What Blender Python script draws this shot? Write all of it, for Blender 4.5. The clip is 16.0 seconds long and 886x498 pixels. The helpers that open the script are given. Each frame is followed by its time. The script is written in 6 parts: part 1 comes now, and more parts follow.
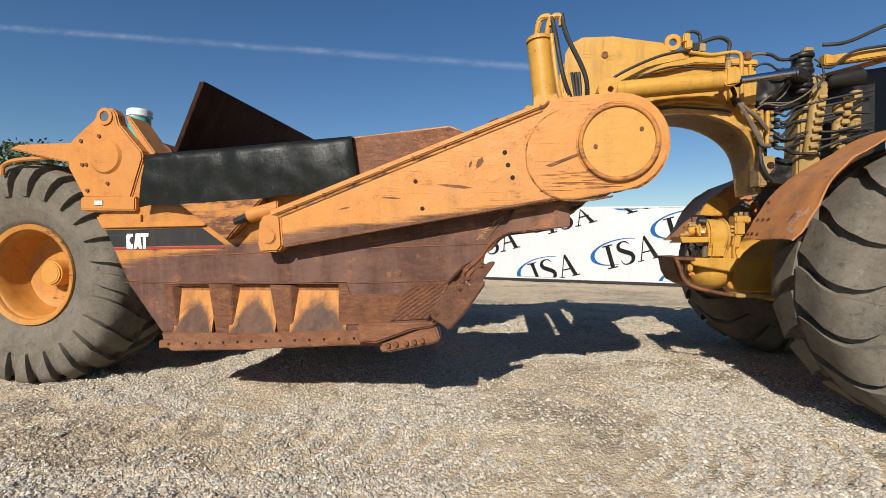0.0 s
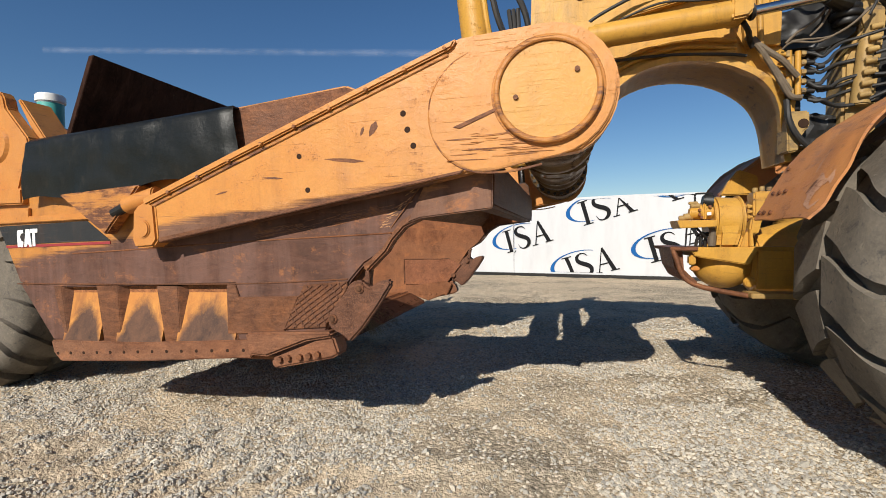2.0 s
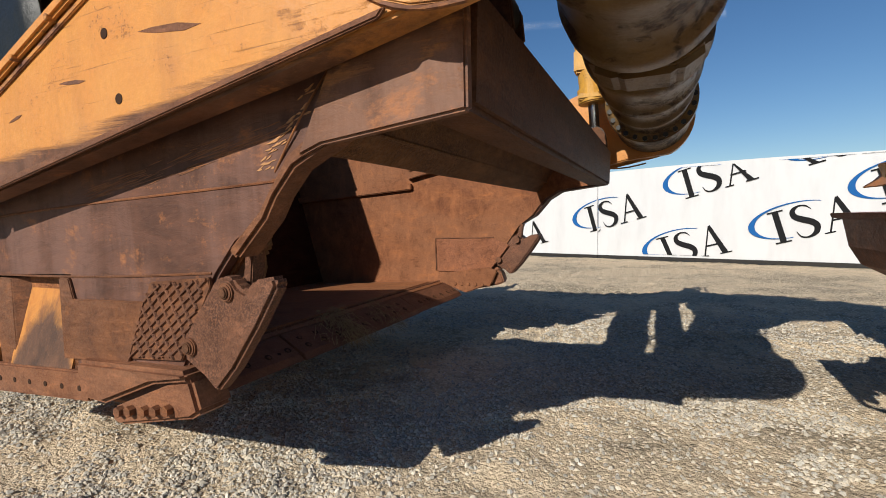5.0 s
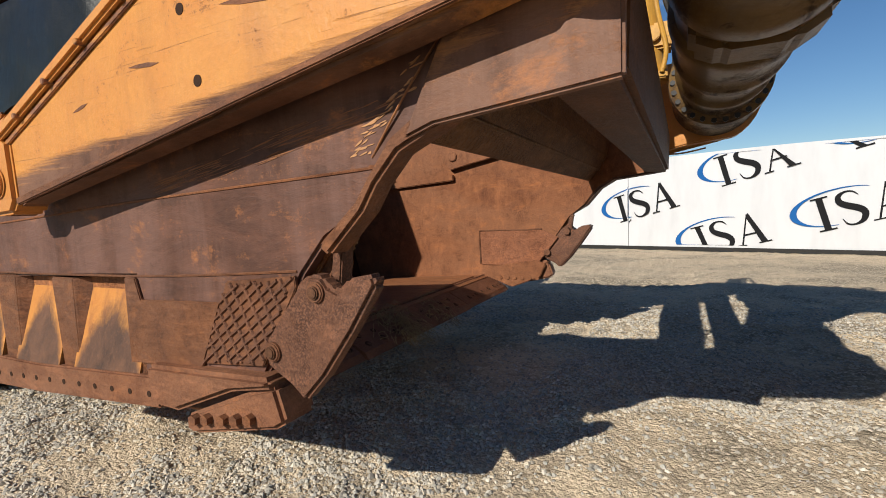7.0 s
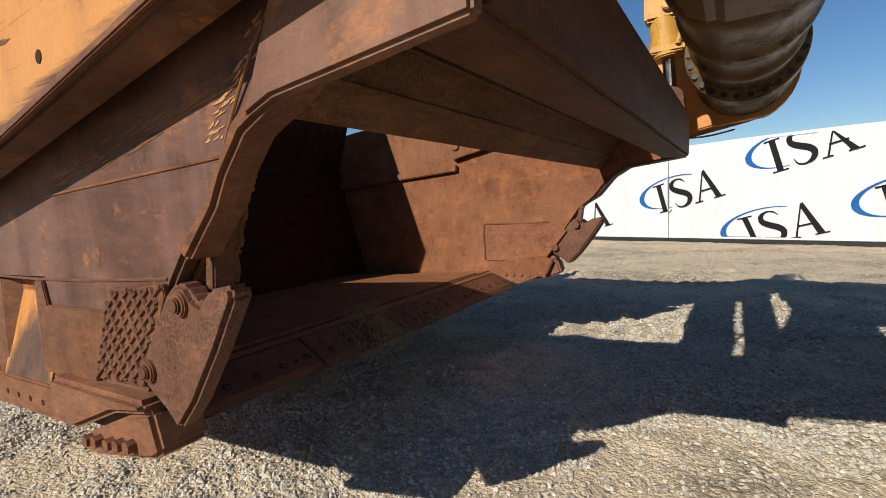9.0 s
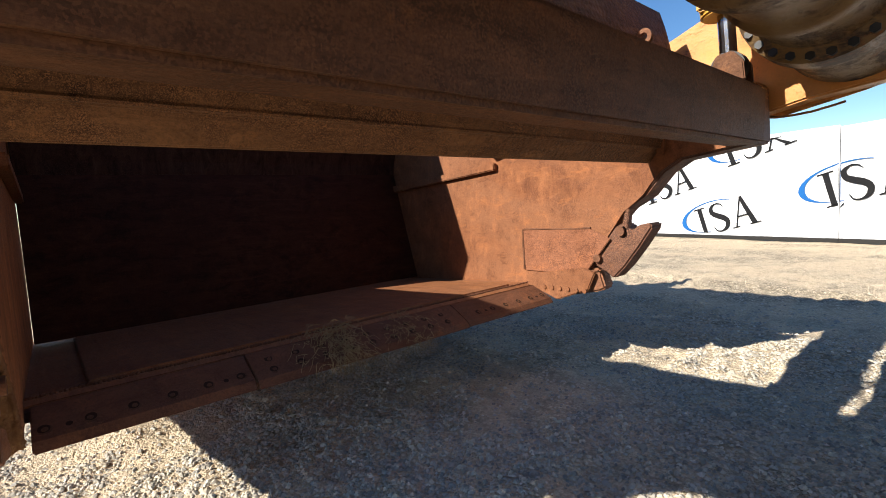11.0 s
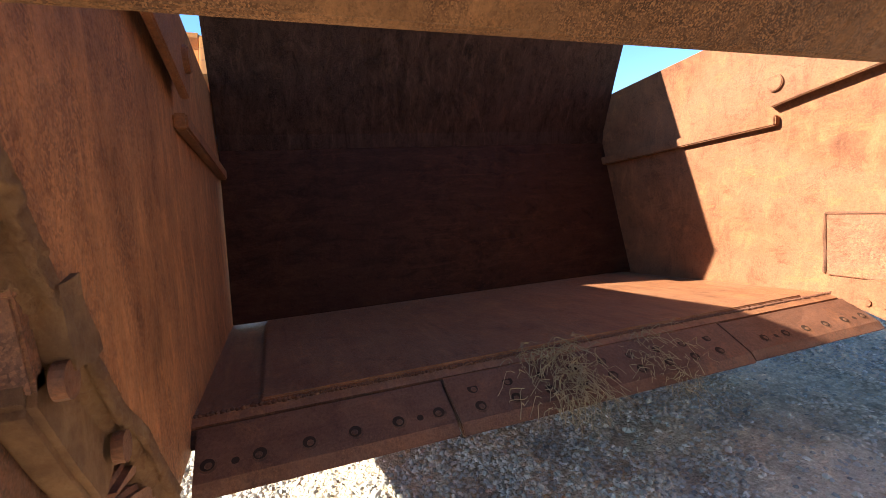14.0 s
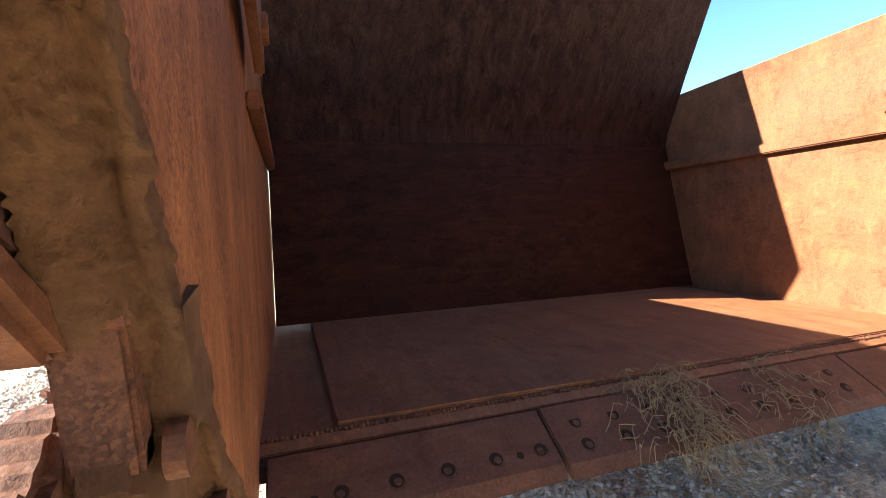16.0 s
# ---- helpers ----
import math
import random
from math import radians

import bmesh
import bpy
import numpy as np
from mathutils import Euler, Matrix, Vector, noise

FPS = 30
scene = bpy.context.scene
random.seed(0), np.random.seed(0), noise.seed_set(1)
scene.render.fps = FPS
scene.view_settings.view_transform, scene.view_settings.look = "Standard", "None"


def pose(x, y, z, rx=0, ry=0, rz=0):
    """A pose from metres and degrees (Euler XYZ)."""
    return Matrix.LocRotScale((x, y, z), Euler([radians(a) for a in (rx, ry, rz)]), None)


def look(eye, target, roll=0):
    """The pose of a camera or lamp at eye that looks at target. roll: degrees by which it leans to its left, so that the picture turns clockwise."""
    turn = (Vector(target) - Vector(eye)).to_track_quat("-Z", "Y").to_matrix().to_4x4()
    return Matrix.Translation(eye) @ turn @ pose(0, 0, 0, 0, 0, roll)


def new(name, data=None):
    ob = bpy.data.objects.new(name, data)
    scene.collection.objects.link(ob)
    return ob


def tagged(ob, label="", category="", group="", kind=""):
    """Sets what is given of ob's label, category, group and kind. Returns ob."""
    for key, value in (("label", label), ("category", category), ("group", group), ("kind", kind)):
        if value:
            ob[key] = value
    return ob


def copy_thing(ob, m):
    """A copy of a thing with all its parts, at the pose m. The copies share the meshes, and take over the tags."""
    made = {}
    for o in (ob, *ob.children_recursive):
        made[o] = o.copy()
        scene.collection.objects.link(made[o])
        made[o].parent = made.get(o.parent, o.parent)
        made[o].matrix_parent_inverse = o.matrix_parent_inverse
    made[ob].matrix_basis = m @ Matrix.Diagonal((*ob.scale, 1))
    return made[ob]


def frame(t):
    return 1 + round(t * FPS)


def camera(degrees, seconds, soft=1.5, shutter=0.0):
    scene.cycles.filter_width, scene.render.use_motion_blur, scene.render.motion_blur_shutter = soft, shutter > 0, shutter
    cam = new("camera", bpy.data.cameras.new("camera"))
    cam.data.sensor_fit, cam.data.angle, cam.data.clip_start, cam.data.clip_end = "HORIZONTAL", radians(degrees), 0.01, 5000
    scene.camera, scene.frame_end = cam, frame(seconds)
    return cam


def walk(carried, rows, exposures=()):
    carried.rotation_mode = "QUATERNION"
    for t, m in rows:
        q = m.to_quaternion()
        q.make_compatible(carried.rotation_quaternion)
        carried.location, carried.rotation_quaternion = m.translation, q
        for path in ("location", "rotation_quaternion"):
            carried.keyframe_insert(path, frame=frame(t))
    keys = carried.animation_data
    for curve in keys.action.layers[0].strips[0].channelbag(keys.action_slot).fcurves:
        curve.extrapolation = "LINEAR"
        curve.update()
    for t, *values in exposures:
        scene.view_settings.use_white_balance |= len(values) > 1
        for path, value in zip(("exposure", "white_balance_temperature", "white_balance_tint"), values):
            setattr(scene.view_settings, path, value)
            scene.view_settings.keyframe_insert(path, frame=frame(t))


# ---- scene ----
cam = camera(87.3, 16.0, 0.9)
PATH = [
    (0, (0.367, -3.689, 1.469), (0.102, -1.707, 1.432), 0.24),
    (0.5, (0.536, -3.515, 1.463), (0.204, -1.543, 1.413), -0.17),
    (1, (0.752, -3.32, 1.438), (0.375, -1.357, 1.376), -0.45),
    (1.5, (0.964, -3.005, 1.417), (0.542, -1.051, 1.358), -0.7),
    (2, (1.261, -2.717, 1.415), (0.757, -0.782, 1.362), -0.81),
    (2.5, (1.445, -2.456, 1.398), (0.83, -0.553, 1.337), -0.86),
    (3, (1.539, -2.128, 1.396), (0.859, -0.249, 1.324), -0.83),
    (3.2, (1.58, -1.984, 1.373), (0.88, -0.112, 1.302), -0.79),
    (5.3, (1.224, -0.977, 1.311), (0.358, 0.82, 1.173), -1.2),
    (5.5, (1.193, -0.947, 1.306), (0.315, 0.844, 1.166), -1.2),
    (6, (1.061, -0.974, 1.319), (0.167, 0.809, 1.17), -1.5),
    (6.5, (0.987, -1.021, 1.318), (0.085, 0.758, 1.164), -1.7),
    (7, (0.961, -1.035, 1.316), (0.047, 0.737, 1.157), -2.1),
    (7.5, (0.948, -1.027, 1.313), (0.016, 0.734, 1.141), -2.3),
    (8, (0.943, -1.001, 1.303), (-0.02, 0.742, 1.123), -2.6),
    (8.5, (1.015, -0.87, 1.299), (0.009, 0.848, 1.109), -2.6),
    (9, (1.172, -0.612, 1.311), (0.104, 1.068, 1.123), -2.6),
    (9.2, (1.293, -0.538, 1.291), (0.183, 1.118, 1.131), -3.6),
    (11.3, (1.678, 0.409, 1.345), (0.106, 1.630, 1.147), -3.2),
    (11.5, (1.647, 0.490, 1.339), (0.040, 1.663, 1.135), -3.3),
    (12, (1.542, 0.704, 1.324), (-0.150, 1.748, 1.103), -3.6),
    (12.5, (1.305, 0.697, 1.303), (-0.466, 1.598, 1.077), -3.7),
    (13, (1.121, 0.643, 1.298), (-0.717, 1.399, 1.068), -3.5),
    (13.5, (0.963, 0.623, 1.311), (-0.890, 1.340, 1.084), -3.6),
    (14, (0.818, 0.453, 1.326), (-1.049, 1.136, 1.106), -3.5),
    (14.5, (0.679, 0.306, 1.335), (-1.196, 0.967, 1.117), -2.9),
    (15, (0.566, 0.292, 1.363), (-1.314, 0.937, 1.134), -2.2),
    (15.5, (0.522, 0.299, 1.337), (-1.363, 0.932, 1.120), -1.9),
    (16, (0.499, 0.259, 1.331), (-1.387, 0.888, 1.117), -1.2),
]
walk(cam, [(t, look(eye, target, roll)) for t, eye, target, roll in PATH],
     [(0, 0.30), (2.0, 0.26), (8.5, 0.26), (9.2, 0.38), (11.3, 1.3), (12.5, 1.97), (14.0, 2.42), (15.0, 2.4), (16.0, 2.65)])

# ---- world and light ----
SUN = Vector((-0.72, -3.22, 2.05)).normalized()
world = bpy.data.worlds.new("daylight")
scene.world = world
world.use_nodes = True
wn = world.node_tree.nodes
sky = wn.new("ShaderNodeTexSky")
sky.sky_type = "NISHITA"
sky.sun_disc = False
sky.sun_elevation = math.asin(SUN.z)
sky.sun_rotation = math.atan2(SUN.x, SUN.y)
sky.air_density, sky.dust_density, sky.ozone_density = 1.0, 0.1, 3.4
wn["Background"].inputs["Strength"].default_value = 0.069
vivid = wn.new("ShaderNodeHueSaturation")
vivid.inputs["Saturation"].default_value = 1.18
vivid.inputs["Hue"].default_value = 0.503
world.node_tree.links.new(sky.outputs["Color"], vivid.inputs["Color"])
world.node_tree.links.new(vivid.outputs["Color"], wn["Background"].inputs["Color"])
sun = new("sun", bpy.data.lights.new("sun", "SUN"))
sun.data.energy, sun.data.angle, sun.data.color = 4.7, radians(0.53), (1.0, 0.945, 0.85)
sun.matrix_world = Matrix.Translation((0, 0, 30)) @ (-SUN).to_track_quat("-Z", "Y").to_matrix().to_4x4()


# ---- materials ----
class Nodes:
    """Short hand for node trees."""

    def __init__(self, name):
        self.mat = bpy.data.materials.new(name)
        self.mat.use_nodes = True
        self.tree = self.mat.node_tree
        self.bsdf = self.tree.nodes["Principled BSDF"]
        self.coord = self.add("ShaderNodeTexCoord").outputs["Object"]

    def add(self, kind, **inputs):
        node = self.tree.nodes.new(kind)
        for key, value in inputs.items():
            self.plug(node, key.replace("_", " "), value)
        return node

    def plug(self, node, key, value):
        socket = node.inputs[key] if not key.isdigit() else node.inputs[int(key)]
        if isinstance(value, bpy.types.NodeSocket):
            self.tree.links.new(value, socket)
        else:
            socket.default_value = value

    def scaled(self, s):
        node = self.add("ShaderNodeMapping")
        self.plug(node, "Vector", self.coord)
        node.inputs["Scale"].default_value = s
        return node.outputs["Vector"]

    def noise(self, scale, detail=6.0, rough=0.6, stretch=(1, 1, 1), warp=0.0):
        n = self.add("ShaderNodeTexNoise", Scale=scale, Detail=detail, Roughness=rough, Distortion=warp)
        self.plug(n, "Vector", self.scaled(stretch))
        return n.outputs["Fac"]

    def voronoi(self, scale, feature="F1", stretch=(1, 1, 1)):
        n = self.add("ShaderNodeTexVoronoi", Scale=scale)
        n.feature = feature
        self.plug(n, "Vector", self.scaled(stretch))
        return n

    def ramp(self, fac, *stops):
        n = self.add("ShaderNodeValToRGB", Fac=fac)
        els = n.color_ramp.elements
        while len(els) < len(stops):
            els.new(0.5)
        for e, (p, c) in zip(els, stops):
            e.position = p
            e.color = (c, c, c, 1) if isinstance(c, (int, float)) else (*c, 1)
        return n.outputs["Color"]

    def mix(self, fac, a, b, how="MIX"):
        n = self.add("ShaderNodeMix")
        n.data_type, n.blend_type = "RGBA", how
        self.plug(n, "0", fac)
        for i, v in ((6, a), (7, b)):
            self.plug(n, str(i), v if isinstance(v, bpy.types.NodeSocket) else (*v, 1))
        return n.outputs[2]

    def math(self, how, a, b=0.5, clamp=False):
        n = self.add("ShaderNodeMath")
        n.operation, n.use_clamp = how, clamp
        self.plug(n, "0", a)
        self.plug(n, "1", b)
        return n.outputs[0]

    def bump(self, height, strength=0.4, distance=0.01, under=None):
        n = self.add("ShaderNodeBump", Height=height, Strength=strength, Distance=distance)
        if under:
            self.plug(n, "Normal", under)
        return n.outputs["Normal"]

    def done(self, color, rough, metal=0.0, normal=None, spec=0.5):
        self.plug(self.bsdf, "Base Color", color if isinstance(color, bpy.types.NodeSocket) else (*color, 1))
        self.plug(self.bsdf, "Roughness", rough)
        self.plug(self.bsdf, "Metallic", metal)
        self.plug(self.bsdf, "Specular IOR Level", spec)
        if normal:
            self.plug(self.bsdf, "Normal", normal)
        return self.mat


def worn_paint(name, paint, dark, rust, amount=0.45, split=None, stretch=(1, 1, 1), rough=0.5, drips=0.35, scrapes=0.4, chips=0.5):
    """Faded paint, scraped to rust in patches. split: (height, slope, softness), under which the paint has gone."""
    n = Nodes(name)
    big = n.noise(1.3, 5, 0.55, stretch)
    mid = n.noise(6.0, 9, 0.7, stretch, 0.4)
    fine = n.noise(70.0, 5, 0.75)
    scrape = n.noise(5.0, 10, 0.8, (0.30, 1, 5.0), 0.3)
    thin = n.noise(14.0, 8, 0.75, (0.10, 1, 7.0), 0.15)
    drip = n.noise(9.0, 6, 0.7, (1, 1, 0.12), 0.3)
    base = n.mix(n.ramp(mid, (0.3, 0.0), (0.7, 1.0)), paint, dark)
    base = n.mix(n.math("MULTIPLY", n.ramp(fine, (0.38, 0.0), (0.72, 1.0)), 0.4), base, [v * 0.62 for v in paint])
    base = n.mix(n.math("MULTIPLY", n.ramp(drip, (0.50, 0.0), (0.72, 1.0)), drips), base, [r * 0.6 + p * 0.25 for r, p in zip(rust, paint)])
    base = n.mix(n.math("MULTIPLY", n.ramp(big, (0.52, 0.0), (0.72, 1.0)), 0.28), base, [p * 0.55 + 0.08 for p in paint])
    rusty = n.mix(n.ramp(mid, (0.35, 0.0), (0.65, 1.0)), rust, [v * 0.42 for v in rust])
    rusty = n.mix(n.math("MULTIPLY", n.ramp(drip, (0.45, 0.0), (0.70, 1.0)), 0.45), rusty, [v * 0.5 for v in rust])
    rusty = n.mix(n.math("MULTIPLY", n.ramp(n.math("ADD", n.math("MULTIPLY", scrape, 0.6), n.math("MULTIPLY", fine, 0.4)), (0.56, 0.0), (0.66, 1.0)), 0.7),
                  rusty, (0.34, 0.135, 0.05))
    rusty = n.mix(n.math("MULTIPLY", n.ramp(n.noise(2.2, 7, 0.7, (1, 1, 0.16), 0.3), (0.44, 0.0), (0.58, 1.0)), 0.6), rusty, [rust[0] * 1.3, rust[1] * 1.6, rust[2] * 1.95])
    blotch = n.noise(5.5, 10, 0.8, (0.7, 1, 1), 0.25)
    rusty = n.mix(n.math("MULTIPLY", n.ramp(blotch, (0.55, 0.0), (0.66, 1.0)), 0.7), rusty, (0.37, 0.14, 0.048))
    rusty = n.mix(n.math("MULTIPLY", n.ramp(blotch, (0.36, 1.0), (0.45, 0.0)), 0.6), rusty, [v * 0.45 for v in rust])
    worn = n.math("ADD", n.math("MULTIPLY", mid, 0.5), n.math("MULTIPLY", scrape, 0.5))
    mask = n.ramp(n.math("ADD", worn, n.math("MULTIPLY", n.math("SUBTRACT", big, 0.5), 0.5)),
                  (1.0 - amount - 0.03, 0.0), (1.0 - amount + 0.05, 1.0))
    lines = n.math("MULTIPLY", n.ramp(thin, (0.60, 0.0), (0.65, 1.0)), scrapes)
    spots = n.math("MULTIPLY", n.ramp(n.math("ADD", n.math("MULTIPLY", fine, 0.55), n.math("MULTIPLY", mid, 0.45)), (0.585, 0.0), (0.63, 1.0)), chips)
    mask = n.math("MAXIMUM", n.math("MAXIMUM", mask, lines), spots)
    if split:
        level, slope, soft = split
        parts = n.add("ShaderNodeSeparateXYZ", Vector=n.coord)
        h = n.math("ADD", parts.outputs["Z"], n.math("MULTIPLY", parts.outputs["X"], -slope))
        h = n.math("ADD", h, n.math("MULTIPLY", n.math("SUBTRACT", scrape, 0.5), soft * 5))
        below = n.math("MULTIPLY", n.math("SUBTRACT", level, h), 1.0 / soft, True)
        mask = n.math("MAXIMUM", mask, below)
    color = n.mix(mask, base, rusty)
    r = n.math("ADD", n.math("MULTIPLY", mask, 0.22), n.math("MULTIPLY", fine, 0.3))
    r = n.math("ADD", r, rough - 0.17, True)
    nor = n.bump(n.math("ADD", n.math("MULTIPLY", mask, -0.6), n.math("MULTIPLY", fine, 0.4)), 0.6, 0.004)
    return n.done(color, r, 0.0, n.bump(mid, 0.3, 0.02, nor), 0.3)


def rusted(name, light, deep, grey, stretch=(1, 1, 1), pits=0.5, rough=0.62, shine=0.25, streaks=0.5, flecks=0.4, along=(2.2, 2.2, 0.3), grain=170.0, spec=0.13):
    """Bare steel, rusted and rubbed by soil. along: the streaks' way; flecks: pale grains of rust and soil."""
    n = Nodes(name)
    big = n.noise(1.1, 6, 0.62, stretch, 0.4)
    mid = n.noise(5.5, 10, 0.75, stretch, 0.7)
    streak = n.noise(9.0, 9, 0.75, along, 0.7)
    fine = n.noise(95.0, 5, 0.8)
    color = n.mix(n.ramp(mid, (0.34, 0.0), (0.64, 1.0)), light, deep)
    color = n.mix(n.math("MULTIPLY", n.ramp(big, (0.42, 0.0), (0.60, 1.0)), 0.75), color, grey)
    color = n.mix(n.math("MULTIPLY", n.ramp(streak, (0.52, 0.0), (0.66, 1.0)), streaks), color, [min(1, v * 1.45) for v in light])
    color = n.mix(n.math("MULTIPLY", n.ramp(streak, (0.34, 1.0), (0.47, 0.0)), streaks), color, [v * 0.55 for v in deep])
    blotch = n.noise(5.0, 10, 0.8, (stretch[0] * 0.7, stretch[1], stretch[2]), 0.3)
    color = n.mix(n.math("MULTIPLY", n.ramp(blotch, (0.55, 0.0), (0.66, 1.0)), 0.6), color, [min(1, light[0] * 1.5), light[1] * 1.4, light[2] * 1.15])
    color = n.mix(n.math("MULTIPLY", n.ramp(blotch, (0.34, 1.0), (0.44, 0.0)), 0.65), color, [v * 0.6 for v in deep])
    pit = n.voronoi(38.0).outputs["Distance"]
    dots = n.voronoi(grain)
    pick = n.add("ShaderNodeSeparateColor", Color=dots.outputs["Color"]).outputs[0]
    patch = n.ramp(n.math("ADD", n.math("MULTIPLY", mid, 0.6), n.math("MULTIPLY", big, 0.4)), (0.42, 0.0), (0.60, 1.0))
    fleck = n.math("MULTIPLY", n.ramp(pick, (0.62, 0.0), (0.72, 1.0)), n.math("MULTIPLY", patch, flecks))
    color = n.mix(fleck, color, [min(1, v * 2.0) for v in light])
    dip = n.math("MULTIPLY", n.ramp(pick, (0.2, 1.0), (0.3, 0.0)), n.math("MULTIPLY", patch, min(1.0, flecks * 1.3)))
    color = n.mix(dip, color, [v * 0.4 for v in deep])
    color = n.mix(n.math("MULTIPLY", n.ramp(fine, (0.48, 0.0), (0.74, 1.0)), 0.5), color, [v * 0.5 for v in deep])
    nor = n.bump(n.math("ADD", n.math("MULTIPLY", fine, 0.6), n.math("MULTIPLY", pit, pits)), 0.6, 0.006)
    nor = n.bump(n.math("ADD", mid, n.math("MULTIPLY", streak, 0.4)), 0.35, 0.02, nor)
    r = n.math("ADD", n.math("MULTIPLY", fine, 0.35), rough - 0.17, True)
    return n.done(color, r, shine, nor, spec)


ORANGE = worn_paint("weathered_orange_paint", (0.58, 0.245, 0.055), (0.50, 0.185, 0.042), (0.17, 0.072, 0.036), 0.36, None, (1, 1, 1), 0.46, 0.3, 0.55)
ARM = worn_paint("draft_arm_paint", (0.61, 0.272, 0.066), (0.53, 0.21, 0.05), (0.165, 0.07, 0.036), 0.36, (1.70, 0.115, 0.045), (1, 1, 1), 0.44, 0.3, 0.55)
COVER = worn_paint("cover_disc_paint", (0.62, 0.315, 0.068), (0.54, 0.255, 0.055), (0.20, 0.09, 0.045), 0.33, None, (1, 1, 1), 0.44, 0.15, 0.35, 0.4)
RAIL = worn_paint("scraped_rail_paint", (0.54, 0.23, 0.05), (0.42, 0.16, 0.045), (0.20, 0.08, 0.042), 0.50, None, (0.7, 1, 2.5), 0.5, 0.4, 1.0)
SIDE = worn_paint("bowl_side_paint", (0.54, 0.235, 0.055), (0.44, 0.17, 0.04), (0.134, 0.058, 0.036), 0.42,
                  (1.775, 0.165, 0.05), (0.6, 1, 1.6), 0.42, 0.6, 0.8, 0.7)
YELLOW = worn_paint("tractor_yellow_paint", (0.60, 0.32, 0.05), (0.49, 0.245, 0.04), (0.14, 0.08, 0.038), 0.36, None, (1, 1, 1), 0.45, 0.55, 0.4, 0.6)
TUBEPAINT = worn_paint("grimy_tube_paint", (0.19, 0.112, 0.036), (0.115, 0.066, 0.028), (0.060, 0.034, 0.019), 0.48, None, (1.2, 0.5, 1.2), 0.46, 0.6, 0.2, 0.3)
FENDER = worn_paint("faded_fender_paint", (0.50, 0.215, 0.07), (0.43, 0.165, 0.055), (0.33, 0.15, 0.085), 0.40, None, (1, 1, 1), 0.55, 0.3, 0.5, 0.4)
DUSTY = worn_paint("oily_yellow_paint", (0.44, 0.28, 0.09), (0.30, 0.19, 0.075), (0.10, 0.066, 0.04), 0.44, None, (1, 1, 1), 0.55, 0.6)
HUB = worn_paint("hub_paint", (0.60, 0.30, 0.065), (0.53, 0.24, 0.05), (0.28, 0.13, 0.06), 0.22, None, (1, 1, 1), 0.48, 0.2, 0.3, 0.3)
RIM = worn_paint("dusty_rim_paint", (0.55, 0.245, 0.05), (0.47, 0.19, 0.04), (0.15, 0.07, 0.04), 0.42, None, (1, 1, 1), 0.5, 0.5)
DUSTED = rusted("dusty_ground_steel", (0.27, 0.118, 0.06), (0.14, 0.058, 0.033), (0.225, 0.112, 0.066), (1, 1, 1), 0.4, 0.55, 0.1, 0.5, 0.15, (0.4, 1, 2.0))
PITTED = rusted("pitted_cutter_steel", (0.19, 0.083, 0.045), (0.075, 0.036, 0.024), (0.125, 0.066, 0.046), (1, 1, 1), 0.9, 0.6, 0.1, 0.5, 0.4, (1, 1, 1), 220.0)
FRONTPLATE = worn_paint("scoured_front_paint", (0.44, 0.19, 0.06), (0.30, 0.12, 0.045), (0.17, 0.072, 0.038), 0.52, (1.70, 0.02, 0.10), (0.8, 1, 1.2), 0.42, 0.5, 0.8, 0.6)
WEAR = rusted("worn_brown_steel", (0.24, 0.100, 0.046), (0.10, 0.043, 0.025), (0.15, 0.076, 0.049), (1, 1, 1), 0.35, 0.5, 0.2, 0.5, 0.10, (0.4, 1, 2.5))
DARKSTEEL = rusted("dark_brown_steel", (0.15, 0.068, 0.034), (0.07, 0.033, 0.020), (0.10, 0.052, 0.032), (1, 1, 1), 0.5, 0.6, 0.15, 0.5, 0.25, (1.5, 0.25, 1.5))
INNER = rusted("bowl_lining_rust", (0.25, 0.098, 0.041), (0.13, 0.047, 0.022), (0.215, 0.096, 0.05), (0.7, 1, 1.1), 0.3, 0.58, 0.0, 0.5, 0.14, (1.0, 1.0, 0.4), 170.0, 0.13)
PATCH = rusted("red_rust_patch", (0.24, 0.093, 0.044), (0.145, 0.053, 0.027), (0.215, 0.092, 0.052), (1, 1, 1), 0.6, 0.6, 0.0, 0.6, 0.35, (1, 1, 1))
# Streaks are rust; base lighter than INNER to offset the near wall's shade.
STREAKED = rusted("streaked_lightened_rust", (0.36, 0.143, 0.054), (0.165, 0.062, 0.028), (0.27, 0.112, 0.052), (1, 1, 0.4), 0.5, 0.58, 0.0, 0.7, 0.3, (1.0, 1.0, 0.33), 170.0, 0.15)
# Both ejector plates have a far darker base than the other rust.
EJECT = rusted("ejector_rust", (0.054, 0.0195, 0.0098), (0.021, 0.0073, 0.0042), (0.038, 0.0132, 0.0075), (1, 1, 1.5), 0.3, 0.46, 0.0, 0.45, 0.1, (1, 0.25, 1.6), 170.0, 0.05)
SCREEN = rusted("dark_brown_plate", (0.054, 0.026, 0.0175), (0.019, 0.009, 0.006), (0.042, 0.021, 0.0155), (1, 1, 0.6), 0.3, 0.55, 0.0, 0.7, 0.2, (1.5, 1.5, 0.2), 170.0, 0.03)
EDGE = rusted("cutting_edge_steel", (0.165, 0.07, 0.038), (0.095, 0.039, 0.022), (0.14, 0.066, 0.041), (1, 1, 1), 0.25, 0.58, 0.0, 0.4, 0.15, (1, 0.3, 1))
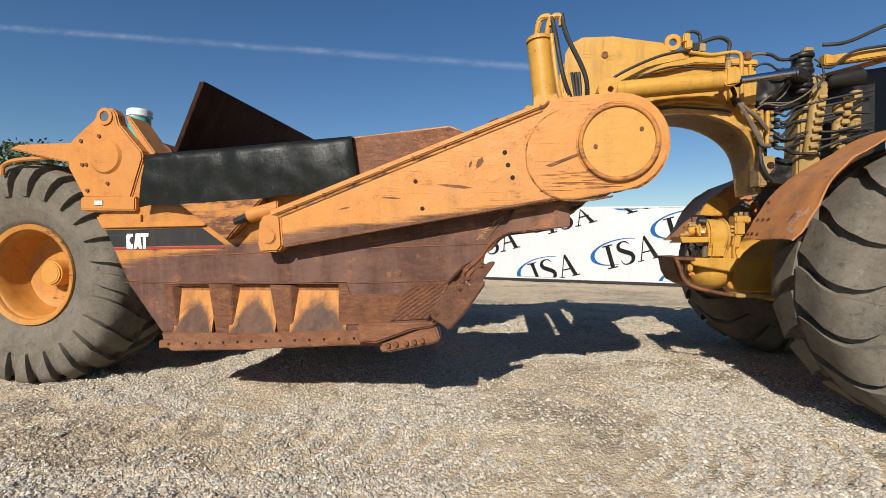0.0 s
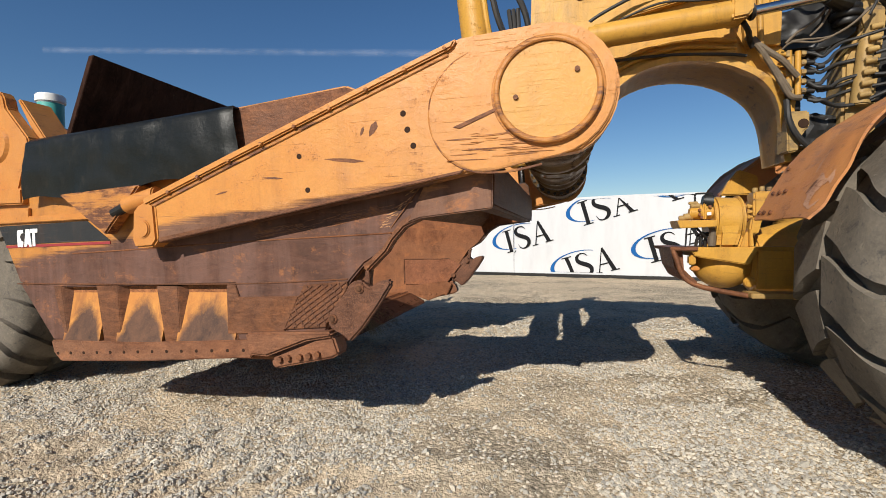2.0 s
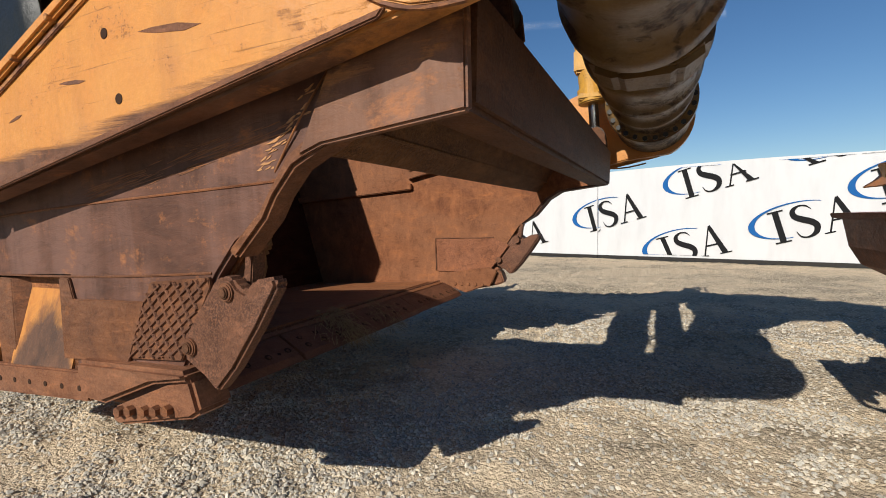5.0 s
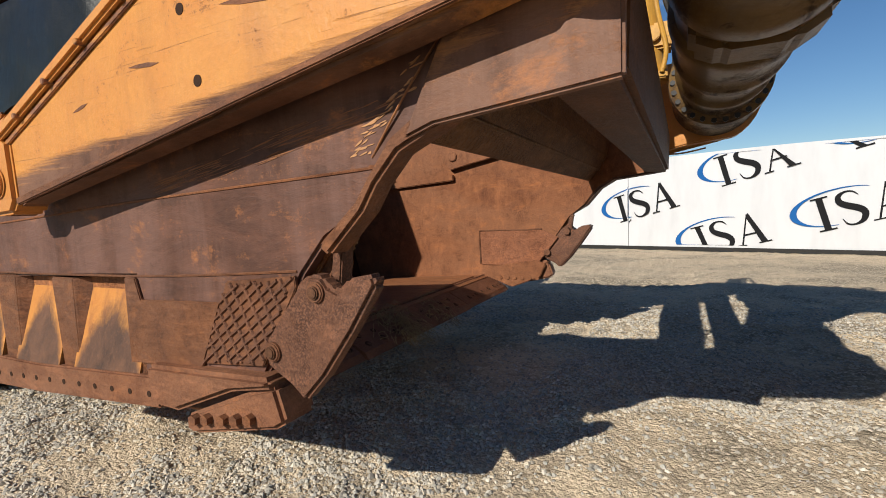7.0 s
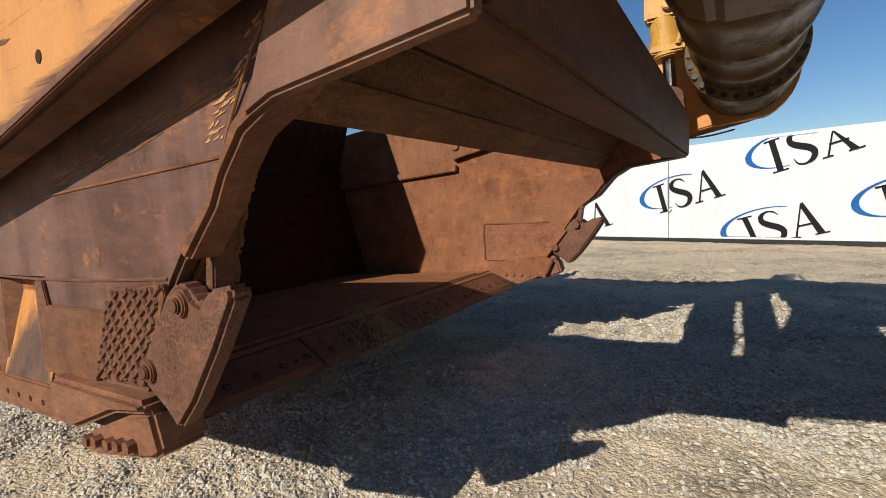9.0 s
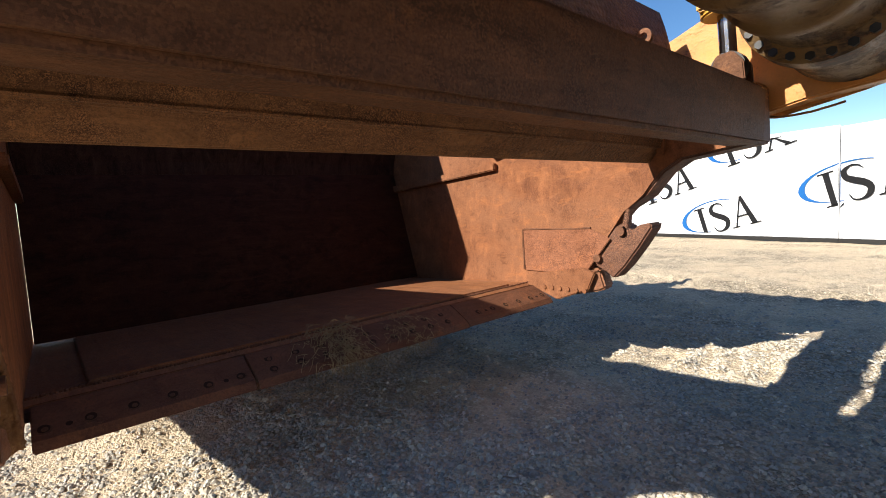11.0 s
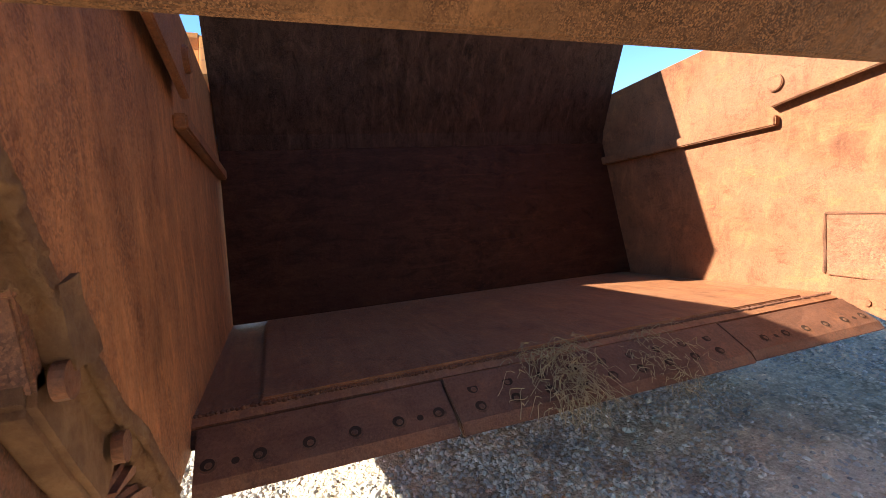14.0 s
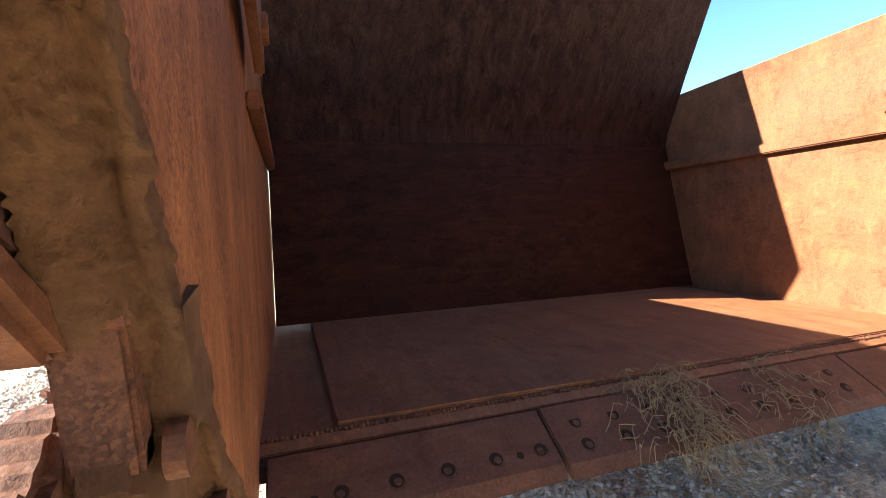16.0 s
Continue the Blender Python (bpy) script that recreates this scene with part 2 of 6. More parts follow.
LIP = rusted("soil_caked_steel", (0.215, 0.105, 0.047), (0.062, 0.027, 0.015), (0.125, 0.06, 0.031), (1, 1, 1), 1.8, 0.6, 0.0, 0.6, 0.6, (1.2, 0.3, 1.2), 420.0)


def plain(name, color, rough=0.5, metal=0.0, var=0.25, scale=14.0, bump=0.2):
    n = Nodes(name)
    a = n.noise(scale, 7, 0.65)
    b = n.noise(scale * 9, 4, 0.7)
    c = n.mix(n.ramp(a, (0.3, 0.0), (0.72, 1.0)), color, [v * (1 - var) for v in color])
    c = n.mix(n.math("MULTIPLY", b, var * 0.6), c, [v * 0.6 for v in color])
    return n.done(c, n.math("ADD", n.math("MULTIPLY", a, 0.2), rough - 0.1, True), metal, n.bump(b, bump, 0.003), 0.1 if rough > 0.75 else 0.5)


def dusty_rubber():
    n = Nodes("dusty_tyre_rubber")
    a = n.noise(4.0, 8, 0.7)
    b = n.noise(45.0, 6, 0.75)
    w = n.noise(13.0, 9, 0.8, (1, 1, 1), 0.5)
    c = n.mix(n.ramp(a, (0.38, 0.0), (0.66, 1.0)), (0.165, 0.14, 0.11), (0.10, 0.087, 0.071))
    c = n.mix(n.math("MULTIPLY", n.ramp(b, (0.45, 0.0), (0.75, 1.0)), 0.5), c, (0.23, 0.195, 0.15))
    c = n.mix(n.math("MULTIPLY", n.ramp(w, (0.56, 0.0), (0.63, 1.0)), 0.75), c, (0.062, 0.058, 0.054))
    c = n.mix(n.math("MULTIPLY", n.ramp(w, (0.34, 1.0), (0.42, 0.0)), 0.5), c, (0.31, 0.265, 0.20))
    nor = n.bump(n.math("ADD", a, n.math("MULTIPLY", b, 0.5)), 0.5, 0.008)
    return n.done(c, 0.85, 0.0, n.bump(w, 0.5, 0.012, nor), 0.2)


SCUFF = plain("bared_pale_orange", (0.55, 0.265, 0.10), 0.5, 0.0, 0.4)
RUBBER = dusty_rubber()


def pocket_paint():
    """Orange paint with an arched dark stain where soil lodged at the foot of each pocket."""
    n = Nodes("pocket_paint")
    here = n.add("ShaderNodeTexCoord").outputs["Generated"]
    at = n.add("ShaderNodeSeparateXYZ", Vector=here)
    mid = n.noise(7.0, 9, 0.75, (1, 1, 0.8), 0.4)
    streak = n.noise(9.0, 8, 0.7, (1, 1, 0.12), 0.3)
    fine = n.noise(80.0, 5, 0.75)
    off = n.math("ABSOLUTE", n.math("SUBTRACT", at.outputs["X"], 0.52), 0.0)
    level = n.math("SUBTRACT", 0.78, n.math("MULTIPLY", n.math("MULTIPLY", off, off), 2.6))
    h = n.math("SUBTRACT", level, at.outputs["Z"])
    h = n.math("ADD", h, n.math("MULTIPLY", n.math("SUBTRACT", mid, 0.5), 0.7))
    stain = n.ramp(h, (0.0, 0.0), (0.22, 1.0))
    paint = n.mix(n.ramp(mid, (0.3, 0.0), (0.7, 1.0)), (0.56, 0.25, 0.06), (0.43, 0.165, 0.045))
    paint = n.mix(n.math("MULTIPLY", n.ramp(streak, (0.52, 0.0), (0.66, 1.0)), 0.6), paint, (0.23, 0.09, 0.04))
    dark = n.mix(n.ramp(mid, (0.35, 0.0), (0.62, 1.0)), (0.06, 0.035, 0.026), (0.14, 0.07, 0.042))
    dark = n.mix(n.math("MULTIPLY", n.ramp(fine, (0.55, 0.0), (0.72, 1.0)), 0.5), dark, (0.25, 0.12, 0.06))
    c = n.mix(stain, paint, dark)
    nor = n.bump(n.math("ADD", n.math("MULTIPLY", stain, 0.4), n.math("MULTIPLY", fine, 0.4)), 0.5, 0.005)
    return n.done(c, 0.55, 0.0, n.bump(mid, 0.3, 0.015, nor), 0.2)


POCKET = pocket_paint()


def scuffed_mat():
    n = Nodes("black_rubber_mat")
    a = n.noise(3.0, 8, 0.7)
    d = n.noise(11.0, 9, 0.8, (1, 1, 0.5))
    f = n.noise(120.0, 4, 0.7)
    c = n.mix(n.ramp(a, (0.35, 0.0), (0.7, 1.0)), (0.007, 0.008, 0.007), (0.014, 0.014, 0.012))
    c = n.mix(n.math("MULTIPLY", n.ramp(d, (0.55, 0.0), (0.72, 1.0)), 0.3), c, (0.075, 0.06, 0.042))
    nor = n.bump(n.math("ADD", a, n.math("MULTIPLY", d, 0.35)), 0.28, 0.03, n.bump(f, 0.12, 0.002))
    return n.done(c, n.math("ADD", n.math("MULTIPLY", d, 0.3), 0.2, True), 0.0, nor, 0.22)


MAT = scuffed_mat()
HOSE = plain("hydraulic_hose_rubber", (0.028, 0.025, 0.022), 0.6, 0.0, 0.5)
CHROME = plain("chromed_rod", (0.62, 0.62, 0.63), 0.16, 1.0, 0.1)
GREYPIPE = plain("dust_coated_hose", (0.17, 0.125, 0.08), 0.75, 0.0, 0.5, 20.0)
GREASE = plain("greasy_black_iron", (0.022, 0.02, 0.018), 0.45, 0.2, 0.5, 20.0)
TEAL = plain("teal_plastic", (0.09, 0.42, 0.36), 0.4, 0.0, 0.12)
WHITE = plain("white_plastic", (0.80, 0.79, 0.76), 0.45, 0.0, 0.1)
BLACKPAINT = worn_paint("black_stripe_paint", (0.018, 0.019, 0.02), (0.03, 0.03, 0.03), (0.16, 0.08, 0.045), 0.33)
REDPAINT = plain("red_stripe_paint", (0.33, 0.03, 0.035), 0.5)
STRAW = plain("dry_straw", (0.36, 0.26, 0.14), 0.85, 0.0, 0.4)
BLUE = plain("printed_blue_ink", (0.014, 0.10, 0.30), 0.8, 0.0, 0.1)
INK = plain("printed_charcoal_ink", (0.013, 0.013, 0.014), 0.8, 0.0, 0.1)
# Used on flat discs: this brown paints the shade inside holes and hollows.
HOLE = plain("hole_shade_brown", (0.045, 0.024, 0.015), 0.8)


def banner_vinyl():
    n = Nodes("white_banner_vinyl")
    a = n.noise(0.7, 4, 0.5, (1, 1, 0.4))
    b = n.noise(2.6, 6, 0.6, (1.0, 1.0, 0.25))
    c = n.mix(n.ramp(b, (0.45, 0.0), (0.75, 1.0)), (0.55, 0.55, 0.555), (0.49, 0.49, 0.495))
    return n.done(c, 0.55, 0.0, n.bump(n.math("ADD", a, n.math("MULTIPLY", b, 0.3)), 0.35, 0.05))


VINYL = banner_vinyl()


def gravel():
    n = Nodes("grey_crushed_gravel")
    v1 = n.voronoi(38.0)
    v2 = n.voronoi(95.0)
    big = n.noise(0.42, 5, 0.6, (1, 1.8, 1), 0.6)
    mid = n.noise(2.1, 8, 0.7)
    fine = n.noise(150.0, 4, 0.75)
    stone = n.add("ShaderNodeSeparateColor", Color=v1.outputs["Color"]).outputs[0]
    stone2 = n.add("ShaderNodeSeparateColor", Color=v2.outputs["Color"]).outputs[1]
    c = n.ramp(stone, (0.0, (0.19, 0.165, 0.125)), (0.30, (0.39, 0.332, 0.245)), (0.75, (0.53, 0.445, 0.325)), (1.0, (0.70, 0.61, 0.48)))
    small = n.ramp(stone2, (0.0, (0.29, 0.24, 0.172)), (0.5, (0.51, 0.43, 0.315)), (1.0, (0.67, 0.575, 0.435)))
    gap = n.math("MULTIPLY", n.ramp(v1.outputs["Distance"], (0.42, 0.0), (0.62, 1.0)), 0.75)
    c = n.mix(gap, c, (0.18, 0.15, 0.108))
    dust = n.ramp(n.math("ADD", n.math("MULTIPLY", big, 0.55), n.math("MULTIPLY", mid, 0.45)), (0.42, 0.0), (0.54, 1.0))
    c = n.mix(n.math("MULTIPLY", dust, 0.8), c, small)
    c = n.mix(n.math("MULTIPLY", dust, n.math("MULTIPLY", mid, 1.0)), c, (0.59, 0.47, 0.325))
    clod = n.noise(9.0, 7, 0.7, (1, 1.3, 1), 0.3)
    c = n.mix(n.math("MULTIPLY", n.ramp(clod, (0.36, 1.0), (0.48, 0.0)), 0.4), c, (0.21, 0.165, 0.11))
    c = n.mix(n.math("MULTIPLY", fine, 0.25), c, (0.30, 0.25, 0.18))
    c = n.mix(1.0, c, (1.21, 1.18, 1.155), "MULTIPLY")
    h = n.math("ADD", n.math("MULTIPLY", v1.outputs["Distance"], -0.9), n.math("MULTIPLY", v2.outputs["Distance"], -0.5))
    nor = n.bump(n.math("ADD", h, n.math("MULTIPLY", stone, 0.5)), 0.8, 0.018)
    nor = n.bump(clod, 0.6, 0.04, nor)
    nor = n.bump(mid, 0.4, 0.05, nor)
    return n.done(c, 0.95, 0.0, nor, 0.06)


def stones_material():
    n = Nodes("loose_stone")
    geo = n.add("ShaderNodeNewGeometry").outputs["Random Per Island"]
    f = n.noise(120.0, 4, 0.7)
    c = n.ramp(geo, (0.0, (0.20, 0.19, 0.17)), (0.28, (0.335, 0.31, 0.262)), (0.5, (0.40, 0.385, 0.345)), (0.78, (0.48, 0.42, 0.325)), (0.95, (0.56, 0.50, 0.40)), (1.0, (0.66, 0.61, 0.52)))
    c = n.mix(n.math("MULTIPLY", f, 0.35), c, (0.35, 0.30, 0.225))
    c = n.mix(1.0, c, (1.10, 1.09, 1.09), "MULTIPLY")
    return n.done(c, 0.88, 0.0, n.bump(f, 0.4, 0.003), 0.1)


GRAVEL = gravel()
STONES = stones_material()


def leaves_material():
    n = Nodes("dark_tree_leaves")
    geo = n.add("ShaderNodeNewGeometry").outputs["Random Per Island"]
    return n.done(n.ramp(geo, (0.0, (0.03, 0.05, 0.02)), (1.0, (0.085, 0.11, 0.045))), 0.7)


LEAVES = leaves_material()
BARK = plain("tree_bark", (0.12, 0.09, 0.065), 0.9)


# ---- mesh helpers ----
def mesh_of(bm, name, mat, smooth=0.0):
    bmesh.ops.recalc_face_normals(bm, faces=bm.faces)
    me = bpy.data.meshes.new(name)
    if smooth:
        for e in bm.edges:
            e.smooth = len(e.link_faces) == 2 and e.calc_face_angle(0) < radians(smooth)
        for f in bm.faces:
            f.smooth = True
    bm.to_mesh(me)
    bm.free()
    me.materials.append(mat)
    return me


def part(name, bm, mat, parent, label="", smooth=0.0):
    ob = new(name, mesh_of(bm, name, mat, smooth))
    ob.parent = parent
    return tagged(ob, label)


def thing(name, label, category, group="", kind=""):
    return tagged(new(name), label, category, group, kind)


def bevel(bm, width, segments=2):
    if width:
        edges = [e for e in bm.edges if len(e.link_faces) == 2 and e.calc_face_angle(0) > radians(25)]
        bmesh.ops.bevel(bm, geom=edges, offset=width, segments=segments, affect="EDGES", clamp_overlap=True)
    return bm


def prism(pts, y0, y1, width=0.0, bm=None):
    """A plate of outline pts (x, z), from y0 to y1."""
    one = bmesh.new()
    near = [one.verts.new((x, y0, z)) for x, z in pts]
    far = [one.verts.new((x, y1, z)) for x, z in pts]
    one.faces.new(near)
    one.faces.new(far[::-1])
    for i in range(len(pts)):
        j = (i + 1) % len(pts)
        one.faces.new((near[i], near[j], far[j], far[i]))
    bmesh.ops.recalc_face_normals(one, faces=one.faces)
    bevel(one, width)
    return join(bm, one)


def join(bm, one):
    if bm is None:
        return one
    me = bpy.data.meshes.new("join")
    one.to_mesh(me)
    one.free()
    bm.from_mesh(me)
    bpy.data.meshes.remove(me)
    return bm


def box(x0, x1, y0, y1, z0, z1, width=0.0, bm=None):
    return prism([(x0, z0), (x1, z0), (x1, z1), (x0, z1)], y0, y1, width, bm)


def rod(p, q, r, seg=20, r2=None, width=0.0, bm=None):
    p, q = Vector(p), Vector(q)
    one = bmesh.new()
    m = Matrix.Translation((p + q) / 2) @ (q - p).to_track_quat("Z", "Y").to_matrix().to_4x4()
    bmesh.ops.create_cone(one, cap_ends=True, segments=seg, radius1=r, radius2=r if r2 is None else r2,
                          depth=(q - p).length, matrix=m)
    if width:
        rims = [e for e in one.edges if len(e.link_faces) == 2 and e.calc_face_angle(0) > radians(50)]
        bmesh.ops.bevel(one, geom=rims, offset=width, segments=2, affect="EDGES")
    return join(bm, one)


def smooth_line(pts, n=6):
    pts = [Vector(p) for p in pts]
    out = []
    for i in range(len(pts) - 1):
        a, b, c, d = pts[max(i - 1, 0)], pts[i], pts[i + 1], pts[min(i + 2, len(pts) - 1)]
        for k in range(n):
            t = k / n
            out.append(0.5 * ((2 * b) + (c - a) * t + (2 * a - 5 * b + 4 * c - d) * t * t + (3 * b - a - 3 * c + d) * t ** 3))
    return out + [pts[-1]]


def hose(pts, r, seg=8, bm=None, n=6):
    """A bent tube through pts."""
    line = smooth_line(pts, n)
    bm = bm or bmesh.new()
    rings = []
    for i, p in enumerate(line):
        d = (line[min(i + 1, len(line) - 1)] - line[max(i - 1, 0)]).normalized()
        side = d.cross(Vector((0.13, 0.37, 0.92))).normalized()
        up = d.cross(side)
        rings.append([bm.verts.new(p + r * (math.cos(a) * side + math.sin(a) * up))
                      for a in (2 * math.pi * k / seg for k in range(seg))])
    for a, b in zip(rings, rings[1:]):
        for k in range(seg):
            bm.faces.new((a[k], a[(k + 1) % seg], b[(k + 1) % seg], b[k]))
    bm.faces.new(rings[0][::-1])
    bm.faces.new(rings[-1])
    return bm


def lathe(profile, centre, seg=64, bm=None):
    """profile: (radius, y) rows, turned round the y axis through centre (x, z); closed when its ends meet."""
    bm = bm or bmesh.new()
    cx, cz = centre
    rows = [[bm.verts.new((cx + r * math.cos(a), y, cz + r * math.sin(a)))
             for a in (2 * math.pi * k / seg for k in range(seg))] for r, y in profile]
    for a, b in zip(rows, rows[1:]):
        for k in range(seg):
            bm.faces.new((a[k], a[(k + 1) % seg], b[(k + 1) % seg], b[k]))
    return bm


def arc(cx, cz, r, a0, a1, n):
    return [(cx + r * math.cos(radians(a0 + (a1 - a0) * k / n)), cz + r * math.sin(radians(a0 + (a1 - a0) * k / n))) for k in range(n + 1)]


def hexbolt(p, axis, r, h, bm=None):
    p = Vector(p)
    return rod(p, p + Vector(axis) * h, r, 6, None, 0.0, bm)


def lumpy(bm, size, seed):
    """Rough, clotted surface on a closed mesh."""
    bmesh.ops.triangulate(bm, faces=bm.faces[:])
    for _ in range(3):
        bmesh.ops.subdivide_edges(bm, edges=[e for e in bm.edges if e.calc_length() > 0.05], cuts=1)
        bmesh.ops.triangulate(bm, faces=[f for f in bm.faces if len(f.verts) > 3])
    off = Vector((seed * 7.3, seed * 3.1, seed * 1.7))
    bm.normal_update()
    for v in bm.verts:
        v.co += v.normal * size * (noise.noise(v.co * 9.0 + off) + 0.6 * noise.noise(v.co * 24.0 + off))
    return bm


# ---- ground ----
def ground_z(x, y):
    near = max(0.0, 1 - (abs(x) + abs(y - 2)) / 26)
    z = 0.055 * near * noise.noise(Vector((x * 0.55, y * 0.55, 0.3))) + 0.03 * near * noise.noise(Vector((x * 1.9, y * 1.9, 4)))
    if near > 0.4:
        z += 0.028 * noise.noise(Vector((x * 4.5, y * 4.5, 2))) + 0.018 * noise.noise(Vector((x * 12, y * 12, 8)))
        z += cleats(x, y)[0]
    return z - 0.01


def cleats(x, y):
    """Wheel ruts with curved cleat marks, banked at their edges: height, and how bare of stones."""
    z, bare = 0.0, 0.0
    for k, lane in enumerate((-2.75 + 0.10 * x, -1.55 + 0.16 * x, -0.45 + 0.1 * x, 4.4 - 0.05 * x, 5.7 - 0.12 * x, 7.4 - 0.15 * x)):
        d = y - lane + 0.10 * noise.noise(Vector((x * 0.7, k * 3.1, 1)))
        a = abs(d)
        if a < 0.55:
            fade = min(1.0, (0.55 - a) * 4)
            worn = max(0.0, 0.5 + noise.noise(Vector((x * 0.7, y * 0.7, 12 + k))))
            wave = math.sin((x + (0.5 if k % 2 else -0.5) * d + 0.7 * d * d) * 27 + 2.0 * noise.noise(Vector((x, y, 5))))
            z += fade * 0.032 * worn * wave + 0.022 * math.exp(-((a - 0.42) * 11) ** 2) - 0.018 * fade
            bare = max(bare, fade * worn * -wave)
    return z, bare


def build_ground():
    bm = bmesh.new()
    xs = [-900, -300, -120, -60, -30, -20, -14, -10, -8] + [-6.5 + 0.05 * i for i in range(260)] + [7, 8.5, 10.5, 13, 18, 30, 60, 120, 300, 900]
    ys = [-300, -120, -60, -30, -15, -9, -6] + [-4.2 + 0.05 * i for i in range(180)] + [4.9 + 0.08 * i for i in range(47)] + [9, 10, 11, 12, 13, 15, 18, 26, 40, 70, 130, 300, 1500]
    grid = []
    for y in ys:
        grid.append([bm.verts.new((x, y, ground_z(x, y))) for x in xs])
    for a, b in zip(grid, grid[1:]):
        for i in range(len(a) - 1):
            bm.faces.new((a[i], a[i + 1], b[i + 1], b[i]))
    ob = new("ground", mesh_of(bm, "ground", GRAVEL, 60))
    return tagged(ob, "sunlit yard of pale grey crushed gravel with sandy patches", "ground", "", "structure")


def build_stones():
    rng = random.Random(5)
    verts, faces = [], []
    shape = [(1, 0, -.2), (.3, .9, -.1), (-.8, .5, -.25), (-.7, -.6, -.1), (.4, -.9, -.2), (.45, .05, .5), (-.1, .45, .58), (-.3, -.3, .46)]
    tris = [(0, 1, 5), (1, 6, 5), (1, 2, 6), (2, 3, 6), (3, 7, 6), (3, 4, 7), (4, 5, 7), (4, 0, 5), (5, 6, 7)]
    spots = []
    for _ in range(330000):
        u = rng.random()
        x, y = rng.uniform(-5.2, 5.0), -3.8 + 10.5 * u ** 1.55
        sand = noise.noise(Vector((x * 0.6, y * 0.9, 9))) + 0.5 * noise.noise(Vector((x * 2.3, y * 2.9, 3)))
        if sand < -0.10 and rng.random() < 0.82:
            continue
        if cleats(x, y)[1] > 0.28 and rng.random() < 0.9:
            continue
        if rng.random() > min(1.0, (5.2 - abs(x)) / 2.2, (y + 3.8) / 0.8, (6.7 - y) / 2.5):
            continue
        spots.append((x, y))
    for x, y in spots:
        s = 0.008 + 0.013 * rng.random() ** 1.6
        if rng.random() < 0.010:
            s *= 1.7
        a, k = rng.uniform(0, 6.28), len(verts)
        ca, sa, f, h = math.cos(a), math.sin(a), rng.uniform(0.6, 1.0), rng.uniform(0.6, 1.1)
        z = ground_z(x, y)
        for px, py, pz in shape:
            px, py = px + rng.uniform(-.2, .2), (py + rng.uniform(-.2, .2)) * f
            verts.append((x + s * (ca * px - sa * py), y + s * (sa * px + ca * py), z + s * (pz * h + 0.15)))
        faces += [(k + p, k + q, k + r) for p, q, r in tris]
    me = bpy.data.meshes.new("gravel_stones")
    me.from_pydata(verts, [], faces)
    me.materials.append(STONES)
    tagged(new("gravel_stones", me), "loose angular grey stones scattered over the gravel yard", "gravel", "", "stuff")


build_ground()


# ---- banner wall ----
FENCE_A = math.atan2(-0.25, 1.0)


def fence_pose(x):
    return Matrix.Translation((x, 13.82 - 0.25 * x, 0)) @ Matrix.Rotation(FENCE_A, 4, "Z")


